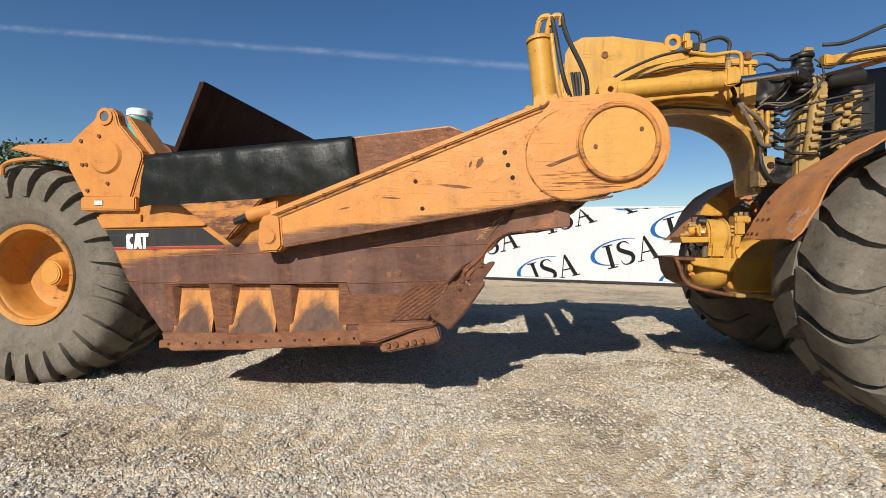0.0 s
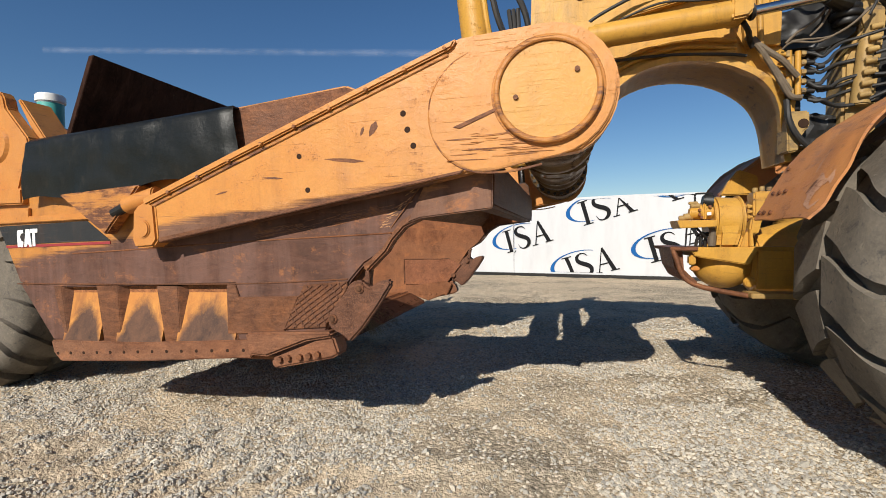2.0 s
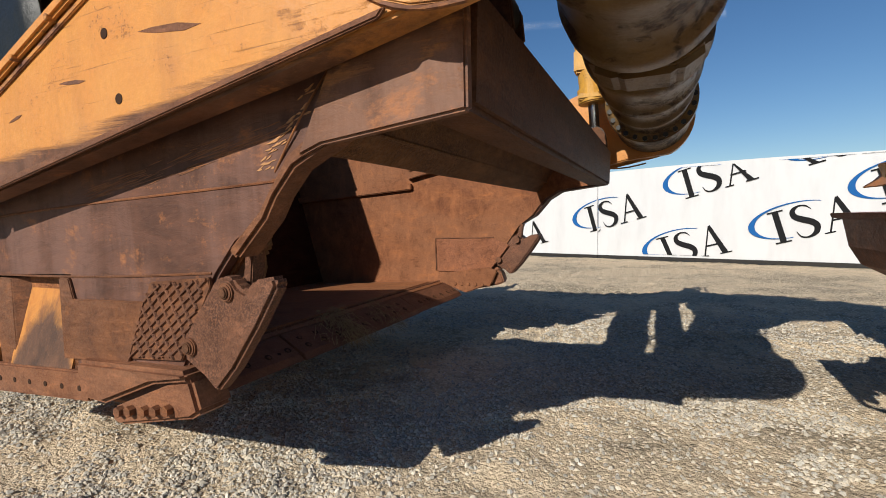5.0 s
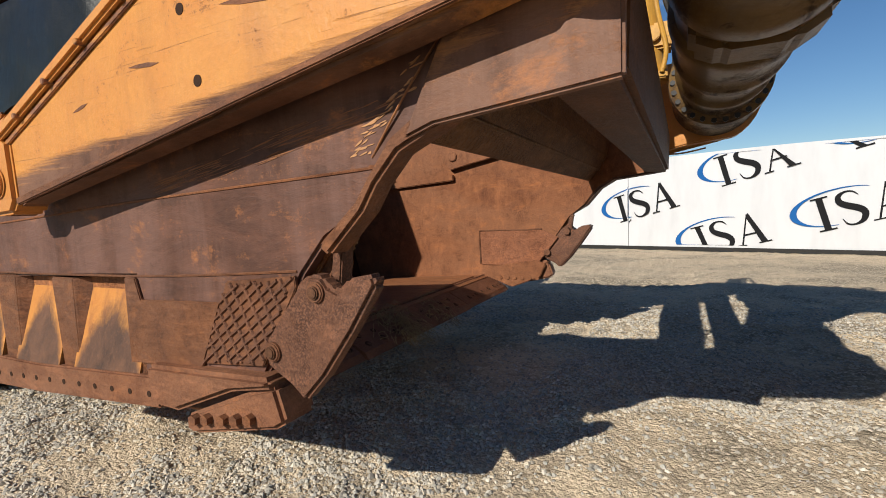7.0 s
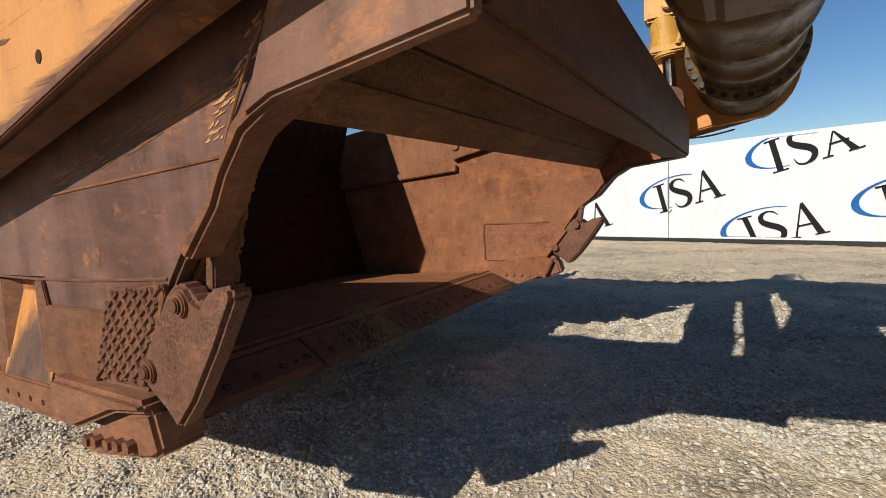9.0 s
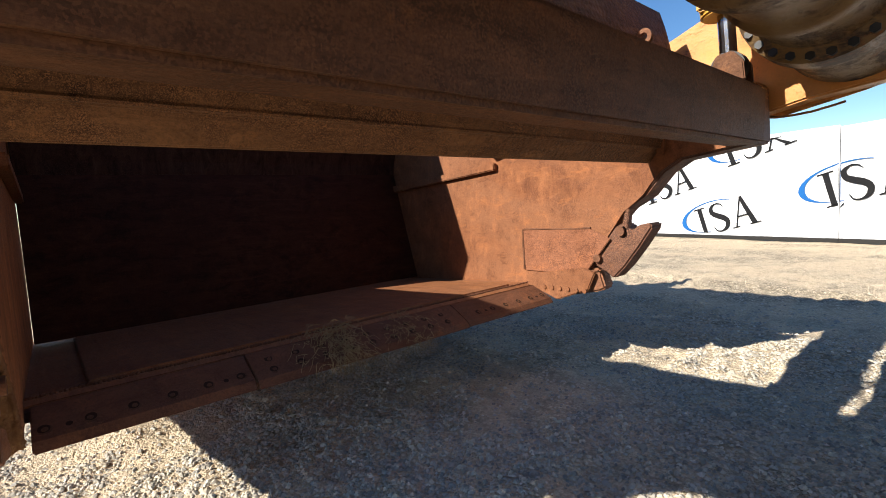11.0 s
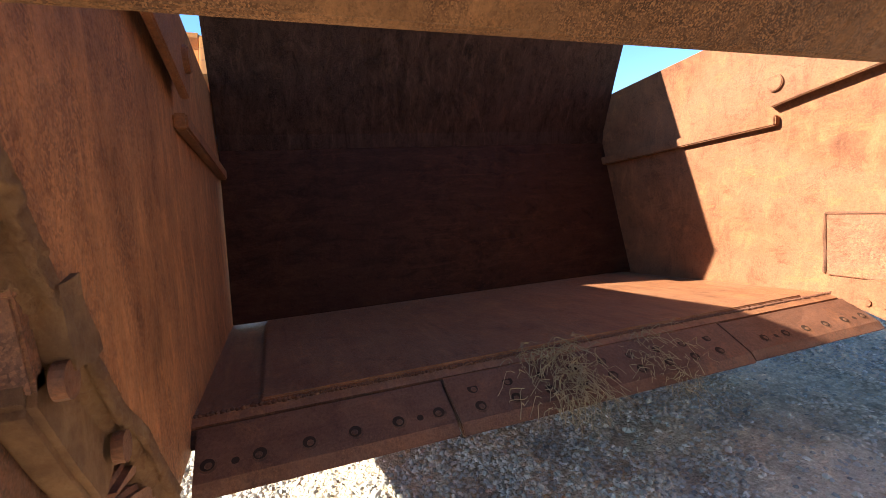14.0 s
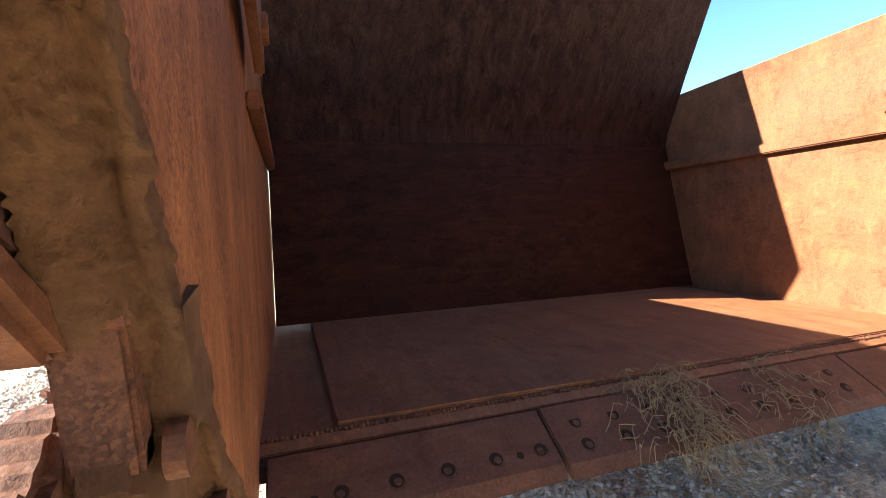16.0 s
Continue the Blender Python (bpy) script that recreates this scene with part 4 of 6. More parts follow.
        pts = [(x + l * u * ca - w * v * sa, z + l * u * sa + w * v * ca) for u, v in ((-1, 0), (-0.3, -0.9), (0.4, -1), (1, 0.1), (0.3, 1), (-0.5, 0.6))]
        part("scrape", prism(pts, LOW - 0.0008 - 0.00002 * k, LOW), BARED, scraper, "long orange scrape")
    part("weld_seam", hose([(0.44, LOW, 1.76), (0.33, LOW - 0.012, 1.62), (0.21, LOW, 1.47)], 0.0035, 6), BARED, scraper)
    part("edge_bar", prism([(0.44, 1.535), (0.31, 1.475), (0.235, 1.395), (0.19, 1.325), (0.06, 1.20), (0.02, 1.23), (0.16, 1.35), (0.21, 1.42), (0.28, 1.51), (0.40, 1.585), (0.55, 1.60)], -0.012, 0.085, 0.012), WEAR, scraper)


BARED = worn_paint("bared_orange_streak", (0.31, 0.125, 0.042), (0.23, 0.088, 0.034), (0.13, 0.055, 0.033), 0.45, None, (0.5, 1, 2))
near_side_details()


def side_cutter(y0, y1, out):
    """Bolted router bit, its bracket and the corner shoe; out: -1 on the near side, 1 on the far."""
    yo = y0 if out < 0 else y1
    cut = part("side_cutter", prism([(-0.13, 0.79), (-0.225, 0.84), (-0.235, 0.92), (-0.07, 1.12), (-0.03, 1.145), (0.02, 1.142), (0.045, 1.11), (0.075, 1.098), (0.115, 1.136), (0.205, 1.152),
                                     (0.215, 1.12), (0.125, 0.985), (0.012, 0.835), (-0.075, 0.745)], y0 - 0.05 if out < 0 else y0, y0 + 0.012 if out < 0 else y1 + 0.045, 0.012), PITTED, scraper, "thick brown side cutter")
    for x, z in ((0.0, 1.093), (-0.19, 0.893)):
        a = yo + out * (0.05 if out < 0 else 0.045)
        part("pin_collar", rod((x, a - out * 0.02, z), (x, a + out * 0.012, z), 0.032, 20, None, 0.004), WEAR, cut)
        part("pin", rod((x, a, z), (x, a + out * 0.022, z), 0.020, 16, None, 0.004), DARKSTEEL, cut)
        b = y1 + 0.012 if out < 0 else y0 - 0.012
        part("pin", rod((x, b, z), (x, b - out * 0.02, z), 0.03, 16), WEAR, cut)
    if out < 0:
        part("cutter_adapter", prism([(-0.14, 0.80), (-0.24, 0.85), (-0.24, 0.93), (-0.07, 1.12), (0.03, 1.125), (0.05, 1.07), (-0.05, 0.92)], y0 + 0.012, y1, 0.012), CRUST, cut, "soil-caked inner cheek")
    yb = y1 - 0.03 if out < 0 else y0 + 0.03
    block = part("cutter_bracket", prism([(-0.10, 1.10), (0.03, 1.06), (0.045, 1.235), (-0.05, 1.243)], yb - 0.002, yb + 0.022, 0.004), WEAR, scraper, "open weld-on bracket")
    part("bracket_cheek", prism([(-0.005, 1.09), (0.035, 1.085), (0.055, 1.235), (0.02, 1.24)], yb - 0.03, yb + 0.03, 0.005), PITTED, block)
    part("soil_cake", lumpy(prism([(-0.13, 1.10), (-0.01, 1.10), (0.01, 1.16), (0.012, 1.235), (-0.06, 1.24)], yb + 0.02, yb + 0.066), 0.012, 6), CRUST, block, "caked dry soil", 60)
    part("bracket_cap", prism([(-0.02, 1.236), (0.06, 1.228), (0.06, 1.248), (-0.02, 1.256)], yb - 0.04, yb + 0.036, 0.004), DUSTED, block)
    shoe = part("corner_shoe", prism([(-0.83, 0.785), (-0.49, 0.80), (-0.19, 0.815), (-0.18, 0.78), (-0.37, 0.745), (-0.67, 0.63), (-0.81, 0.635)], y0 - 0.09 if out < 0 else y0, y1 if out < 0 else y1 + 0.03, 0.016), DUSTED, scraper)
    edge = part("end_bit", prism([(-0.64, 0.615), (-0.30, 0.75), (-0.18, 0.785), (-0.14, 0.67), (-0.19, 0.64), (-0.60, 0.55), (-0.64, 0.56)], y0 - 0.07 if out < 0 else y0, y1 if out < 0 else y1 + 0.01, 0.014), DUSTED, scraper, "bolted end bit with bright lower edge")
    for k in range(5):
        x = -0.57 + 0.065 * k + (0.02 if k > 1 else 0)
        z = 0.615 + 0.012 * k
        p = (x, yo + out * (0.07 if out < 0 else 0.01), z)
        part("hex_bolt", hexbolt(p, (0, out, 0), 0.021, 0.024), WEAR, edge)


side_cutter(0.05, 0.125, -1)
side_cutter(3.40, 3.52, 1)


def front_beam():
    beam = part("front_beam", prism([(0.66, 1.60), (0.86, 1.585), (0.87, 1.90), (0.66, 1.93)], LOW, 3.40, 0.02), DARKSTEEL, scraper, "dark brown front cross beam")
    for y in (0.45, 3.15):
        for d in (-0.06, 0.06):
            part("lug", prism([(0.67, 1.90), (0.86, 1.90), (0.85, 2.0), (0.80, 2.06), (0.72, 2.05)], y + d - 0.015, y + d + 0.015, 0.006), DARKSTEEL, beam)


front_beam()


# ---- apron, raised ----
PV = (-1.14, 1.88)


def apron():
    def at(r, a):
        return (PV[0] + r * math.cos(radians(a - 1.3)), PV[1] + r * math.sin(radians(a - 1.3)))
    outer = [at(1.385, -12.6), at(1.40, -12.3), at(1.45, -8.6), at(1.47, -8.2), at(1.475, -7.4), at(1.51, -3.5)] + [at(1.53 + 0.004 * k, 0 + 3 * k) for k in range(9)]
    inner = [at(1.375, -12.4), at(1.385, -8.0)] + [at(1.44 + 0.004 * k, 0 + 3 * k) for k in range(9)]
    body = part("apron", prism(outer + inner[::-1], YN + 0.03, YF - 0.03, 0.004), LIP, scraper, "raised rusty apron with caked lower lip")
    for r, a, w in ((1.468, -8.1, 0.009), (1.515, -3.2, 0.007)):
        x, z = at(r, a)
        part("apron_weld", hose([(x, YN + 0.04, z), (x + 0.002, 1.2, z), (x, 2.2, z + 0.002), (x, YF - 0.04, z)], w, 6), LIP, body)
    for y in (YN + 0.06, YF - 0.06):
        s = 0.015
        arm = [at(0.13, 200), at(0.14, 260), at(0.16, 320)] + [at(0.6, 0), at(1.0, -2), at(1.5, -10), at(1.52, 8), at(1.48, 22), at(1.0, 24), at(0.5, 32), at(0.14, 90), at(0.13, 150)]
        cheek = part("apron_arm", prism(arm, y - s, y + s, 0.006), INNER, body)
        face = y + s if y < 1 else y - s
        d = 1 if y < 1 else -1
        part("pivot_boss", rod((PV[0], face - d * 0.01, PV[1]), (PV[0], face + d * 0.02, PV[1]), 0.05, 20, None, 0.005), INNER, cheek)
    for y in (0.85, 2.95):
        x, z = at(1.56, 14)
        lug = bmesh.new()
        lathe([(0.022, y - 0.012), (0.045, y - 0.012), (0.045, y + 0.012), (0.022, y + 0.012), (0.022, y - 0.012)], (x + 0.02, z), 18, lug)
        part("lifting_lug", lug, WEAR, body, "", 40)


apron()


# ---- draft arms and torque tube ----
TUBE = (1.18, 2.19)


rng_arm = random.Random(23)


def draft_arm(y0, y1, out):
    end = arc(TUBE[0], TUBE[1], 0.37, -62, 96, 14)
    outline = [(-1.60, 1.42), (-1.54, 1.36), (-1.40, 1.41), (-0.30, 1.59), (0.40, 1.705), (1.0, 1.825)] + end + [(0.70, 2.53), (0.02, 2.28), (-0.80, 1.97), (-1.48, 1.71), (-1.60, 1.66)]
    arm = part("draft_arm", prism(outline, y0, y1, 0.012), ARM, scraper, "orange scraped draft arm")
    o = y0 if out < 0 else y1
    def plate(pts, t, name, mat=ARM, width=0.004, label=""):
        a, b = (o - t, o) if out < 0 else (o, o + t)
        return part(name, prism(pts, a, b, width), mat, arm, label)
    plate([(0.66, 2.47), (0.0, 2.225), (-0.82, 1.915), (-1.50, 1.655), (-1.52, 1.70), (-0.82, 1.965), (0.0, 2.27), (0.69, 2.52)], 0.03, "top_rail", ARM, 0.010)
    plate([(0.64, 2.435), (0.0, 2.195), (-0.82, 1.885), (-1.46, 1.64), (-1.48, 1.655), (-0.82, 1.905), (0.0, 2.216), (0.63, 2.452)], 0.010, "rail_step", RAIL, 0.003)
    plate([(-1.40, 1.405), (0.70, 1.768), (0.72, 1.79), (-1.40, 1.435)], 0.016, "lower_rail", WEAR, 0.004)
    pad = arc(0.86, 2.11, 0.34, 110, 270, 12) + arc(TUBE[0], TUBE[1], 0.35, -80, 100, 14)
    plate(pad, 0.014, "boss_pad")
    part("pad_weld", hose([(x, o + out * 0.004, z) for x, z in arc(0.86, 2.11, 0.343, 108, 270, 12) + [(1.0, 1.772), (1.15, 1.80)]], 0.007, 6, None, 2), RAIL, arm, "scraped weld seam")
    plate([(0.66, 2.03), (0.70, 2.02), (0.98, 2.13), (0.97, 2.145)], 0.020, "weld_rib", WEAR, 0.002)
    ring = bmesh.new()
    a, b = o + out * 0.012, o + out * 0.045
    lathe([(0.255, a), (0.255, b), (0.262, b + out * 0.006), (0.276, b + out * 0.006), (0.284, b), (0.288, a), (0.255, a)], TUBE, 56, ring)
    part("cover_ring", ring, RAIL, arm, "worn round cover ring", 35)
    cover = part("cover_disc", rod((TUBE[0], a, TUBE[1]), (TUBE[0], o + out * 0.034, TUBE[1]), 0.257, 48, None, 0.004), COVER, arm, "round yellow-orange cover")
    outer = bmesh.new()
    lathe([(0.286, a), (0.286, a + out * 0.008), (0.297, a + out * 0.006), (0.302, a), (0.286, a)], TUBE, 56, outer)
    part("ring_weld", outer, RAIL, arm, "", 35)
    for k in range(34):
        x = rng_arm.uniform(0.70, 1.18)
        z = 1.83 + rng_arm.uniform(0.0, 0.16)
        l, w = rng_arm.uniform(0.02, 0.12), rng_arm.uniform(0.0010, 0.0045)
        plate([(x - l, z), (x - l * 0.3, z - w), (x + l * 0.6, z - w * 0.6), (x + l, z + w * 0.4), (x + l * 0.2, z + w), (x - l * 0.6, z + w * 0.7)], 0.0155 + 0.0001 * k, "scratch", RAIL, 0)
    for dx, dz in ((0.155, 0.09), (-0.165, -0.03)):
        part("bolt", rod((TUBE[0] + dx, o + out * 0.03, TUBE[1] + dz), (TUBE[0] + dx, o + out * 0.046, TUBE[1] + dz), 0.014, 10), WEAR, cover)
    for x, z, r in ((-0.27, 1.715, 0.017), (-0.325, 1.925, 0.017), (0.36, 2.135, 0.018), (0.385, 2.04, 0.018), (0.42, 1.945, 0.018)):
        part("plug_hole", rod((x, o + out * -0.01, z), (x, o + out * 0.002, z), r, 14), HOLE, arm)
    rng = random.Random(11)
    for k in range(9):
        x = -1.3 + 0.24 * k
        z = 1.70 + (x + 1.4) * 0.382
        part("rail_bolt", rod((x, o, z), (x, o + out * 0.037, z), 0.012, 10, None, 0.002), RAIL, arm)
    for x, z, l, w, t in ((-0.02, 1.885, 0.14, 0.012, -6), (-0.52, 1.80, 0.08, 0.007, -4), (0.17, 2.06, 0.05, 0.022, 62), (0.10, 2.05, 0.03, 0.01, 70), (-0.9, 1.72, 0.05, 0.006, 12), (0.75, 1.98, 0.12, 0.004, 3), (0.9, 1.93, 0.2, 0.004, 4)):
        c, s = math.cos(radians(t)), math.sin(radians(t))
        pts = [(x + l * u * c - w * v * s, z + l * u * s + w * v * c) for u, v in ((-1, 0), (-0.4, -0.8), (0.5, -1), (1, 0.1), (0.3, 1), (-0.5, 0.7))]
        plate([(p, q) for p, q in pts], 0.0012, "gouge", WEAR, 0)
    # rear pivot
    part("pivot_block", prism([(-1.625, 1.42), (-1.60, 1.365), (-1.45, 1.372), (-1.41, 1.42), (-1.43, 1.66), (-1.49, 1.69), (-1.61, 1.63)], y0 - 0.02 if out < 0 else y0, y1 if out < 0 else y1 + 0.02, 0.015), ORANGE, arm)
    part("pivot_pin", rod((-1.525, o + out * 0.015, 1.497), (-1.525, o + out * 0.034, 1.497), 0.062, 24, None, 0.008), ORANGE, arm)
    return arm


draft_arm(-0.137, -0.03, -1)
draft_arm(3.625, 3.77, 1)


def torque_tube():
    c = (1.20, 2.20)
    rows = [(0.0, -0.02), (0.30, -0.02), (0.335, 0.10), (0.345, 0.16), (0.345, 0.22), (0.30, 0.25), (0.305, 0.30), (0.315, 0.33), (0.315, 0.40), (0.295, 0.43), (0.285, 0.85), (0.31, 0.90),
            (0.31, 1.02), (0.28, 1.06), (0.275, 1.40), (0.30, 1.43), (0.305, 1.52), (0.28, 1.56), (0.28, 1.95), (0.295, 1.99), (0.295, 2.08), (0.27, 2.12), (0.265, 2.45),
            (0.285, 2.48), (0.285, 2.56), (0.265, 2.60), (0.27, 2.86), (0.33, 2.90), (0.335, 3.02), (0.315, 3.05), (0.315, 3.14), (0.30, 3.18), (0.32, 3.62), (0.0, 3.62)]
    tube = part("torque_tube", lathe(rows, c, 56), TUBEPAINT, scraper, "grimy yellow torque tube with bolted flange", 40)
    for k in range(26):
        a = 2 * math.pi * k / 26
        part("flange_bolt", hexbolt((c[0] + 0.302 * math.cos(a), 2.90, c[1] + 0.302 * math.sin(a)), (0, -1, 0), 0.02, 0.03), GREASE, tube)
    part("tube_saddle", prism([(0.98, 1.96), (1.10, 1.90), (1.34, 1.90), (1.46, 1.98), (1.46, 2.12), (0.98, 2.12)], 1.10, 1.38, 0.03), TUBEPAINT, tube)


torque_tube()


def gooseneck():
    low = [(1.20, 2.05)] + [(p.x, p.z) for p in smooth_line([(1.47, 0, 2.18), (1.58, 0, 2.48), (1.81, 0, 2.72), (2.13, 0, 2.81), (2.50, 0, 2.76), (2.79, 0, 2.59), (2.93, 0, 2.36), (2.985, 0, 1.98)], 4)]
    top = [(3.05, 1.99), (3.05, 2.75), (2.92, 2.86), (2.90, 3.30), (2.80, 3.36), (2.4, 3.46), (1.9, 3.46), (1.45, 3.25), (1.1, 2.95), (0.86, 2.5)]
    def narrow(bm):
        # the leg is narrower than the arch
        for v in bm.verts:
            if v.co.x > 2.6 and v.co.y < 1.75:
                v.co.y += 0.15 * min(1.0, max(0.0, (2.62 - v.co.z) / 0.4))
        return bm
    neck = part("gooseneck", narrow(prism(low + top, 1.52, 2.02, 0.01)), YELLOW, scraper, "yellow arched gooseneck")
    part("rim_flange", narrow(prism([(x, z) for x, z in low[1:]] + [(x + dx, z + dz) for (x, z), (dx, dz) in zip(low[:0:-1], [(0.05, 0.0)] * 6 + [(0.045, 0.03)] * 6 + [(0.0, 0.05)] * 8 + [(-0.045, 0.03)] * 12)], 1.46, 2.06, 0.0)), YELLOW, neck)
    part("end_plate", prism([(2.66, 2.88), (2.90, 2.87), (2.91, 3.16), (2.88, 3.30), (2.70, 3.30), (2.64, 3.1)], 1.47, 1.525, 0.006), YELLOW, neck)
    for y in (1.50, 2.0):
        crest = part("crest_plate", prism([(0.98, 2.95), (1.00, 3.50), (1.06, 3.60), (1.18, 3.66), (1.50, 3.655), (2.0, 3.56), (2.10, 3.45), (2.4, 3.40), (1.6, 3.15), (1.1, 2.85)], y, y + 0.05, 0.008), YELLOW, neck)
        part("lifting_eye", lathe([(0.04, y), (0.085, y), (0.085, y + 0.05), (0.04, y + 0.05), (0.04, y)], (2.10, 3.56), 24), YELLOW, crest, "", 40)
        part("bush", rod((1.41, y - 0.012, 3.46), (1.41, y + 0.06, 3.46), 0.035, 16), WEAR, crest)
    part("side_rail", prism([(1.2, 2.98), (1.7, 3.28), (2.3, 3.38), (2.9, 3.32), (2.9, 3.26), (2.3, 3.31), (1.72, 3.2), (1.25, 2.9)], 1.44, 1.52, 0.01), YELLOW, neck)
    part("side_rail", prism([(1.5, 2.74), (1.9, 2.90), (2.6, 2.87), (2.6, 2.84), (1.9, 2.87), (1.55, 2.70)], 1.48, 1.52, 0.006), YELLOW, neck)
    # bowl lift cylinders
    for y in (0.45, 3.15):
        body = part("lift_cylinder", rod((0.74, y, 2.36), (0.645, y, 3.20), 0.102, 28, None, 0.02), YELLOW, scraper, "yellow upright lift cylinder", 40)
        part("cylinder_cap", rod((0.647, y, 3.18), (0.643, y, 3.23), 0.109, 28, None, 0.015), YELLOW, body)
        part("gland", rod((0.748, y, 2.27), (0.735, y, 2.40), 0.12, 28, None, 0.01), YELLOW, body)
        part("gland_flange", box(0.64, 0.86, y - 0.12, y + 0.12, 2.29, 2.345, 0.012), YELLOW, body)
        part("piston_rod", rod((0.765, y, 1.98), (0.745, y, 2.30), 0.042, 16), CHROME, body, "chromed rod")
        part("rod_eye", lathe([(0.04, y - 0.04), (0.085, y - 0.04), (0.085, y + 0.04), (0.04, y + 0.04), (0.04, y - 0.04)], (0.765, 1.985), 20), GREASE, body, "", 40)
        part("trunnion", box(0.60, 0.90, y - 0.10, y + 0.10, 2.52, 2.72, 0.02), YELLOW, body)
        part("trunnion_pin", rod((0.76, y - 0.14, 2.62), (0.76, y + 0.14, 2.62), 0.05, 18, None, 0.006), YELLOW, body)
        for d in (-0.04, 0.05):
            part("cylinder_pipe", hose([(0.78 + d, y - 0.05, 3.40), (0.82 + d, y - 0.09, 3.2), (0.93 + d * 2, y - 0.08, 2.85), (1.0 + d, y, 2.6)], 0.02, 8), HOSE, body)
            part("pipe_elbow", hose([(0.66 + d, y - 0.02, 3.20), (0.69 + d, y - 0.05, 3.36), (0.77 + d, y - 0.05, 3.38), (0.78 + d, y - 0.05, 3.30)], 0.026, 8), YELLOW, body)
        part("steel_pipe", hose([(0.74, y - 0.13, 3.2), (0.79, y - 0.14, 2.8), (0.85, y - 0.14, 2.5), (0.82, y - 0.13, 2.33)], 0.018, 8), YELLOW, body)
        for k in range(3):
            part("hydraulic_hose", hose([(0.92 + 0.03 * k, y - 0.05, 2.9), (0.95 + 0.02 * k, y - 0.1, 2.6), (0.90 + 0.03 * k, y - 0.12, 2.35), (0.97 + 0.02 * k, y - 0.02, 2.2)], 0.014, 8), HOSE, body)
    # steering cylinders
    for y in (1.22, 2.33):
        c = part("steering_cylinder", rod((1.45, y, 2.985), (2.50, y, 3.045), 0.092, 24, None, 0.012), YELLOW, scraper, "yellow steering cylinder", 40)
        part("head", prism([(2.455, 2.965), (2.565, 2.975), (2.60, 3.02), (2.60, 3.10), (2.57, 3.155), (2.46, 3.145)], y - 0.10, y + 0.10, 0.016), YELLOW, c, "square cylinder head")
        part("gland", rod((2.595, y, 3.04), (2.625, y, 3.044), 0.062, 20, None, 0.006), GREASE, c)
        part("port", rod((2.52, y, 3.14), (2.52, y, 3.24), 0.026, 12, None, 0.004), DUSTY, c)
        part("piston_rod", rod((2.60, y, 3.04), (3.16, y + 0.05, 3.118), 0.038, 18), CHROME, c, "chromed rod", 40)
        part("eye", lathe([(0.03, y - 0.07), (0.12, y - 0.07), (0.12, y + 0.07), (0.03, y + 0.07), (0.03, y - 0.07)], (1.40, 2.985), 20), YELLOW, c, "", 40)


gooseneck()


